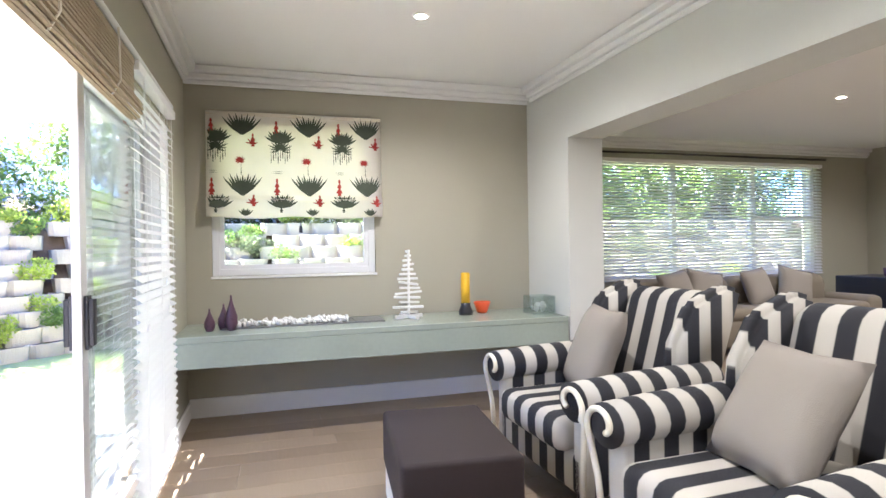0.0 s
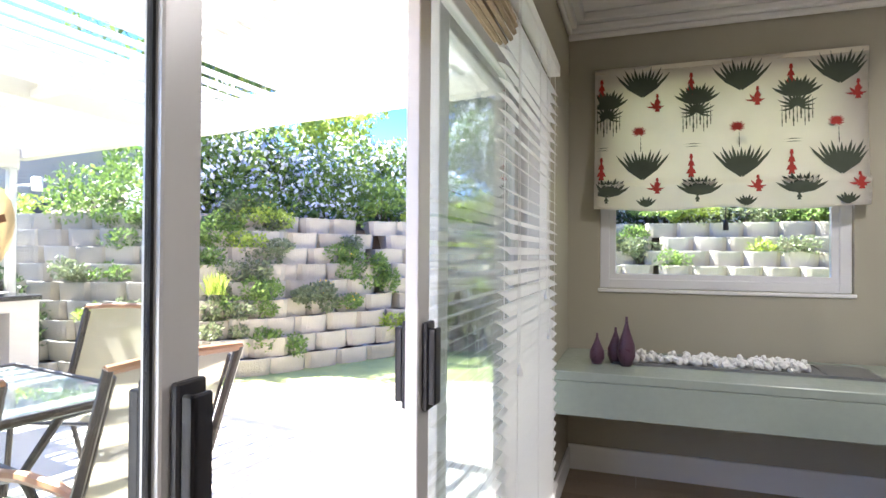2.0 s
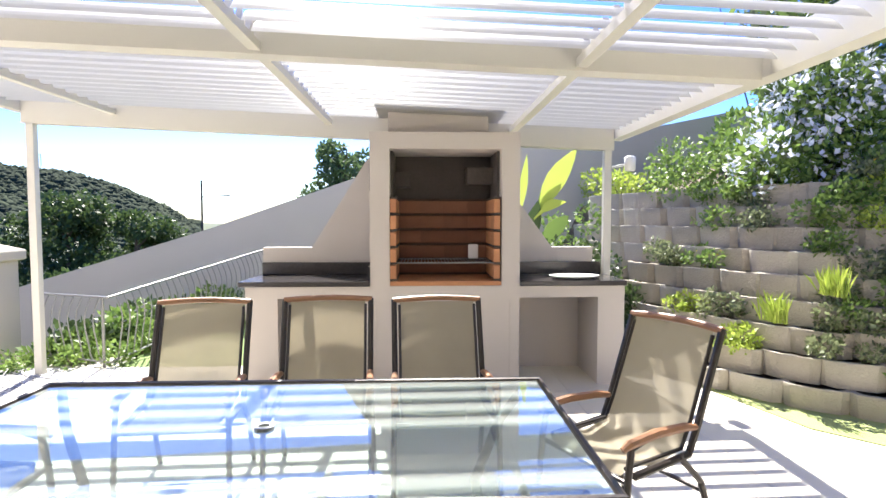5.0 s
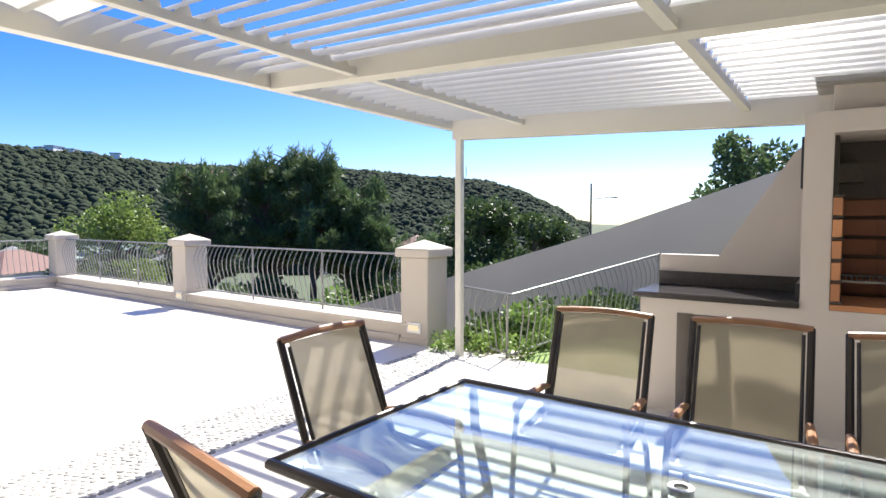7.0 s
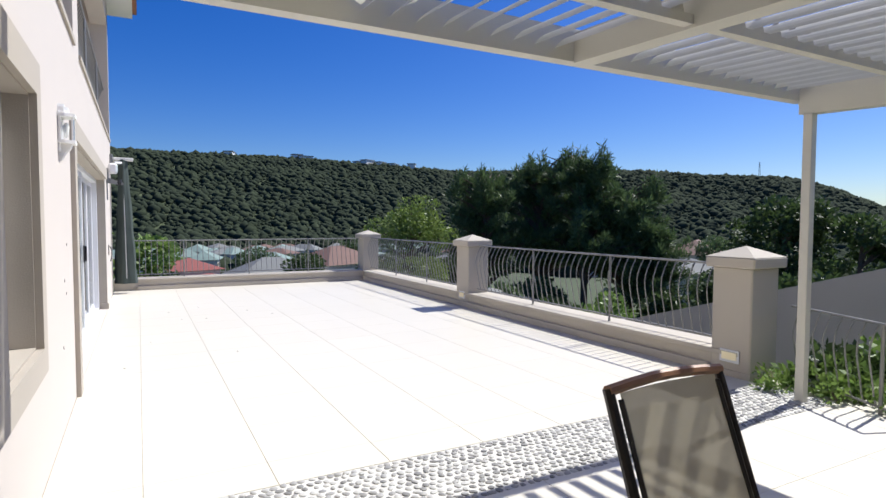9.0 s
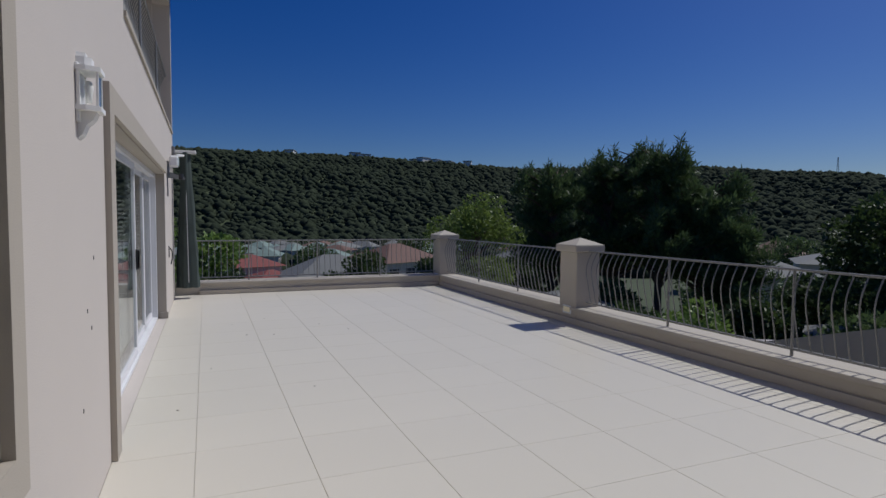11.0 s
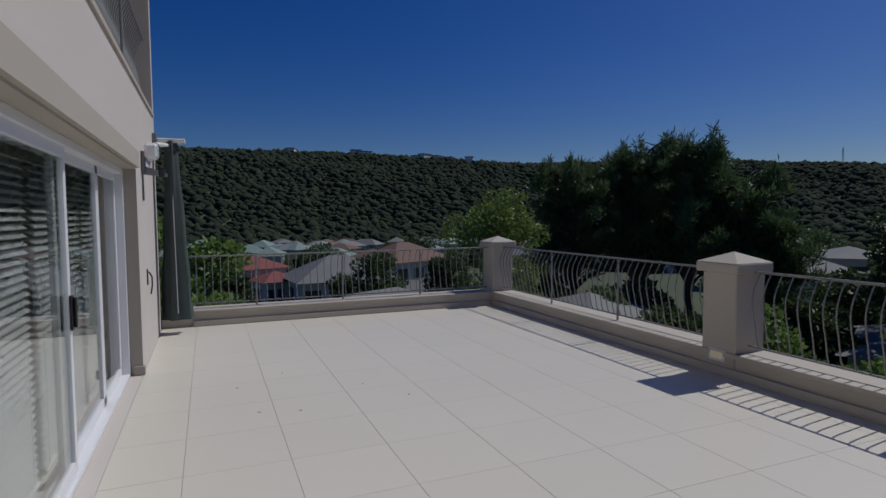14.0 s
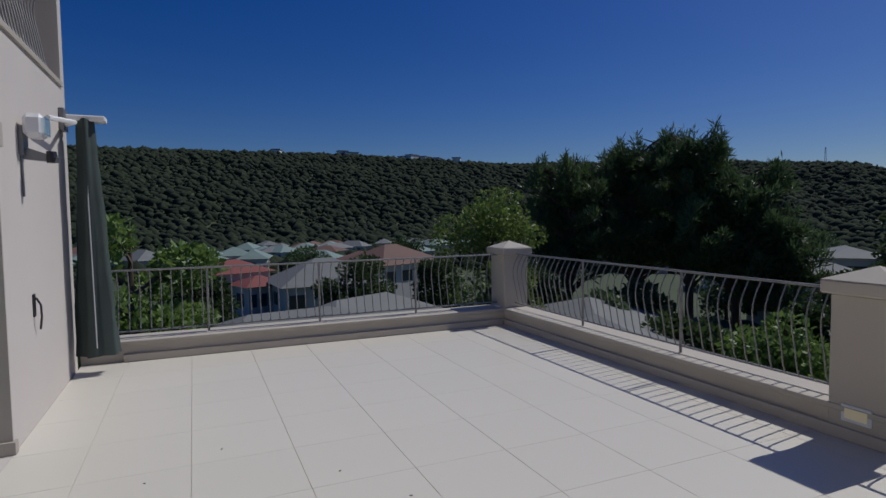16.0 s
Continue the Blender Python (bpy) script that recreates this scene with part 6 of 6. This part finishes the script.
part("hood", prism(bmesh.new(), [(0, -0.07), (0, 0.07), (-0.05, 0.065), (-0.085, 0.04), (-0.085, -0.04), (-0.05, -0.065)], "z", 0.115, 0.165), M["white"], la)
part("hood_top", prism(bmesh.new(), [(0, -0.05), (0, 0.05), (-0.05, 0.03), (-0.05, -0.03)], "z", 0.165, 0.19), M["white"], la)
part("bottom_rim", prism(bmesh.new(), [(0, -0.115), (0, 0.115), (-0.06, 0.11), (-0.14, 0.075), (-0.14, -0.075), (-0.06, -0.11)], "z", -0.11, -0.085), M["white"], la)
part("bracket", prism(bmesh.new(), [(0, -0.11), (-0.11, -0.11), (-0.09, -0.15), (-0.05, -0.18), (-0.025, -0.23), (0, -0.25)], "y", -0.05, 0.05), M["white"], la, "curved lower bracket")
pn = part("pane", boxes((-0.122, -0.119, -0.058, 0.058, -0.085, 0.09), bevel=0), M["lantern_glass"], la, "clear pane")
pn.visible_shadow = False
part("bulb", lathe(bmesh.new(), [(0.015, -0.06), (0.02, -0.02), (0.028, 0.02), (0.015, 0.05), (0.004, 0.055)], 12, (-0.06, 0, 0)), M["white"], la, "white bulb", True)
for y, z in ((-4.1, 1.0), (-3.95, 0.55), (-4.3, 1.25), (-4.2, 0.9)):
    sc = tagged(part("wall_scuff", B(-0.983, -0.979, y, y + 0.008, z, z + 0.02), M["black"]), "small dark scuff on the plastered wall", "scuff", "wall scuffs")

# folded awning: bracket, arm and hanging canvas
aw = thing("awning", "folded dark green canvas awning at the house corner", "awning", pose(-0.98, -12.15, 0))
bm, prev = bmesh.new(), None
for i in range(15):
    z = 2.62 - i * 0.173
    ring = []
    for k in range(16):
        a = 2 * math.pi * k / 16
        w = 0.07 + 0.115 * i / 14
        rr = 1 + 0.28 * math.sin(a * 5 + i * 0.12) + 0.06 * math.sin(i * 1.3 + k)
        ring.append(bm.verts.new((-0.22 - 0.03 * i / 14 + w * 0.95 * rr * math.cos(a), 0.13 * rr * math.sin(a), z)))
    if prev:
        for k in range(16):
            bm.faces.new((prev[k], prev[(k + 1) % 16], ring[(k + 1) % 16], ring[k]))
    prev = ring
part("canvas", bm, M["canvas"], aw, "gathered dark green canvas", True)
part("cassette", B(-0.40, -0.05, -0.08, 0.08, 2.60, 2.66, bevel=0.01), M["white"], aw, "white front bar")
part("wall_bracket", B(-0.05, 0.0, -0.1, 0.1, 2.5, 2.72, bevel=0.005), M["steel"], aw)
part("arm", tube(bmesh.new(), [(-0.05, 0.02, 2.56), (-0.2, 0.5, 2.52), (-0.12, 1.2, 2.45)], 0.022, 6), M["white"], aw, "white folding arm")
part("zip", tube(bmesh.new(), [(-0.22, 0.14, 2.5), (-0.235, 0.16, 1.5), (-0.25, 0.17, 0.3)], 0.006, 4), M["alu"], aw, "pale edge seam")
fl = thing("floodlight", "weathered metal floodlight with a motion sensor", "floodlight", pose(-0.98, -10.62, 2.20) @ Matrix.Diagonal((1.15, 1.25, 1.25, 1)))
part("plate", B(-0.03, 0, -0.06, 0.06, -0.08, 0.1, bevel=0.005), M["steel"], fl)
part("head", B(-0.15, -0.03, -0.09, 0.09, 0.03, 0.17, bevel=0.025), M["alu"], fl, "silver lamp head")
part("glass", B(-0.157, -0.15, -0.075, 0.075, 0.045, 0.155), M["lantern_glass"], fl)
part("arm", prism(bmesh.new(), [(0, -0.02), (-0.22, -0.09), (-0.22, -0.12), (0, -0.10)], "y", -0.02, 0.02), M["steel"], fl, "rusty bracket arm")
part("sensor", lathe(bmesh.new(), [(0.03, -0.12), (0.035, -0.09), (0.03, -0.05)], 12, (-0.17, 0, 0)), M["black"], fl)
part("cable", tube(bmesh.new(), [(-0.01, 0.03, -0.08), (-0.012, 0.03, -0.33)], 0.008, 5), M["steel"], fl)
ho = thing("door_holder", "black metal door hook on the terrace wall", "hook", pose(-0.98, -10.74, 0.93))
part("plate", B(-0.012, 0, -0.03, 0.03, -0.09, 0.09, bevel=0.003), M["black"], ho)
part("hook", tube(bmesh.new(), [(-0.02, 0, 0.06), (-0.05, 0.0, 0.0), (-0.05, -0.01, -0.1), (-0.03, -0.05, -0.2)], 0.009, 6), M["black"], ho)
# lamp on the pergola post and speaker box on the chimney
pl = thing("post_lamp", "small white spotlight on the pergola post", "lamp", pose(-6.15, 3.42, 1.92))
part("arm", tube(bmesh.new(), [(0, -0.04, 0), (0.0, 0.12, 0.02)], 0.012, 6), M["white"], pl)
part("head", lathe(bmesh.new(), [(0.03, -0.07), (0.05, -0.06), (0.055, 0.06), (0.03, 0.075)], 14, (0.0, 0.16, 0.03)), M["white"], pl, "", True)
sk = tagged(part("wall_panel", B(-6.20, -5.95, 1.135, 1.168, 1.68, 2.05, bevel=0.004), M["black"]), "narrow black panel on the chimney side", "panel")
# decal on the door glass
M["decal"] = mat("decal", (0.72, 0.62, 0.42), 0.7, 0.1, 8, 0.1, 60)
dc = thing("glass_sticker", "round sand-dollar sticker on the door glass", "sticker", pose(-0.846, 0.965, 1.325) @ Matrix.Diagonal((1, 0.55, 0.6, 1)))
bm = bmesh.new()
bm.faces.new([bm.verts.new((0.0, 0.062 * math.cos(a) * (1 + 0.05 * math.sin(3 * a)), 0.075 * math.sin(a))) for a in [2 * math.pi * k / 22 for k in range(22)]])
bmesh.ops.solidify(bm, geom=bm.faces[:], thickness=0.002)
part("disc", bm, M["decal"], dc)
for k in range(5):
    a = math.pi / 2 + 2 * math.pi * k / 5
    pt = part("petal", B(-0.001, 0.001, -0.006, 0.006, 0.008, 0.042), M["teak"], dc)
    pt.matrix_basis = pose(0.004, 0, 0, math.degrees(a) - 90, 0, 0)
# dry leaves on the tiles
g = random.Random(21)
for i in range(9):
    x, y = (g.uniform(-2.6, -1.3), g.uniform(-9.5, -4.2)) if i < 7 else (g.uniform(-4.5, -2), g.uniform(-9, -3))
    lf = tagged(part("dry_leaf", boxes((-0.009, 0.009, -0.004, 0.004, 0.0, 0.003)), M["soil"]), "small dry leaf lying on the terrace tiles", "leaf", "dry leaves")
    lf.matrix_basis = pose(x, y, 0.0005, 0, 0, g.uniform(0, 180))


# ---- terrace tiles and pebble strip ----
def plate_mesh(name, sx, sy, z0, z1, material, bevel=0.0015):
    bm = B(0, sx, 0, sy, z0, z1, bevel=bevel)
    me = bpy.data.meshes.new(name)
    bm.to_mesh(me)
    bm.free()
    me.materials.append(material)
    return me


T = 0.656
tile = plate_mesh("tile", T - 0.0022, T - 0.0022, -0.014, 0.0, M["tile"])


def lay(parent, xa, xb, ya, yb, ox, oy):
    """Square tiles on a grid through (ox, oy), cut at the edges of the field."""
    i0, i1 = math.floor((xa - ox) / T), math.ceil((xb - ox) / T)
    j0, j1 = math.floor((ya - oy) / T), math.ceil((yb - oy) / T)
    for i in range(i0, i1):
        for j in range(j0, j1):
            x0, x1 = max(xa, ox + i * T), min(xb, ox + (i + 1) * T)
            y0, y1 = max(ya, oy + j * T), min(yb, oy + (j + 1) * T)
            if x1 - x0 < 0.02 or y1 - y0 < 0.02:
                continue
            me = tile if x1 - x0 > T - 0.01 and y1 - y0 > T - 0.01 else plate_mesh("tile", x1 - x0 - 0.003, y1 - y0 - 0.003, -0.014, 0.0, M["tile"])
            share("tile", me, parent, pose(x0 + 0.0015, y0 + 0.0015, 0))


paving = tagged(thing("terrace_paving", "large cream porcelain terrace tiles with fine joints", "paving"), kind="structure")
lay(paving, -6.33, -0.982, -12.58, -2.40, -2.10, -7.98)
dining = tagged(thing("dining_paving", "cream porcelain tiles under the pergola", "paving"), kind="structure")
lay(dining, -6.33, -0.982, -1.77, 6.4, -2.10, -1.77)
structure("threshold", B(-0.978, -0.705, -0.29, 3.45, -0.014, 0.0), M["tile"], "cream tiled threshold of the sliding door")
strip = tagged(thing("pebble_strip", "band of grey and white pebbles set between the tiles", "paving"), kind="structure")
part("bed", B(-6.33, -0.982, -2.40, -1.77, -0.014, -0.004), M["pebble_bed"], strip)
g = random.Random(31)
pm = []
for k in range(6):
    bm = bmesh.new()
    bmesh.ops.create_icosphere(bm, subdivisions=1, radius=1)
    for v in bm.verts:
        v.co *= g.uniform(0.85, 1.12)
    me = bpy.data.meshes.new("pebble")
    bm.to_mesh(me)
    bm.free()
    me.materials.append(M["pebble"])
    me.polygons.foreach_set("use_smooth", [True] * len(me.polygons))
    pm.append(me)
vs, fs, k0, near = [], [], 0, 0
arr = [(np.array([v.co for v in m.vertices]), np.array([list(p.vertices) for p in m.polygons])) for m in pm]
for i in range(105):
    for j in range(13):
        x, y = -1.0 - i * 0.0508 - (j % 2) * 0.025 + g.uniform(-0.008, 0.008), -2.375 + j * 0.0487 + g.uniform(-0.008, 0.008)
        s = (g.uniform(0.020, 0.031), g.uniform(0.016, 0.026), 0.009)
        m = pose(x, y, -0.003 + g.uniform(-0.001, 0.002), 0, 0, g.uniform(0, 180)) @ Matrix.Diagonal((*s, 1))
        if 16 <= i < 39:
            share("pebble", pm[(i + j) % 6], strip, m)
        else:
            v, f = arr[(i + j) % 6]
            mm = np.array(m)
            vs.append(v @ mm[:3, :3].T + mm[:3, 3])
            fs.append(f + k0)
            k0 += len(v)
me = bpy.data.meshes.new("pebbles")
me.from_pydata(np.concatenate(vs).tolist(), [], np.concatenate(fs).tolist())
me.materials.append(M["pebble"])
rest = new("pebbles", me)
rest.parent = strip
tagged(rest, kind="stuff")


# ---- turn the lounge wing ----
WING_NAMES = {"floor_base", "ceiling", "wall_door", "wall_terrace_lining", "wall_fireplace", "wall_pier", "wall_beam", "wall_return", "wall_far", "wall_east", "wall_south", "trim_cornice", "trim_cornice_pier",
              "trim_cornice_terrace", "trim_cornice_far", "baseboard", "baseboard_terrace", "door_1", "trim_jamb", "venetian_blind", "curtain_pole", "bamboo_blind", "window_2", "window_3", "hearth_shelf", "gas_burner",
              "vase", "driftwood_tree", "candle", "bowl", "glass_box", "roman_blind", "armchair", "cushion", "ottoman", "sofa", "sideboard", "cup", "curtain_rail", "downlight", "floor", "glass_sticker", "threshold"}
for ob in list(scene.objects):
    if ob.parent is None and ob.name.split(".")[0] in WING_NAMES:
        ob.matrix_basis = WING @ ob.matrix_basis
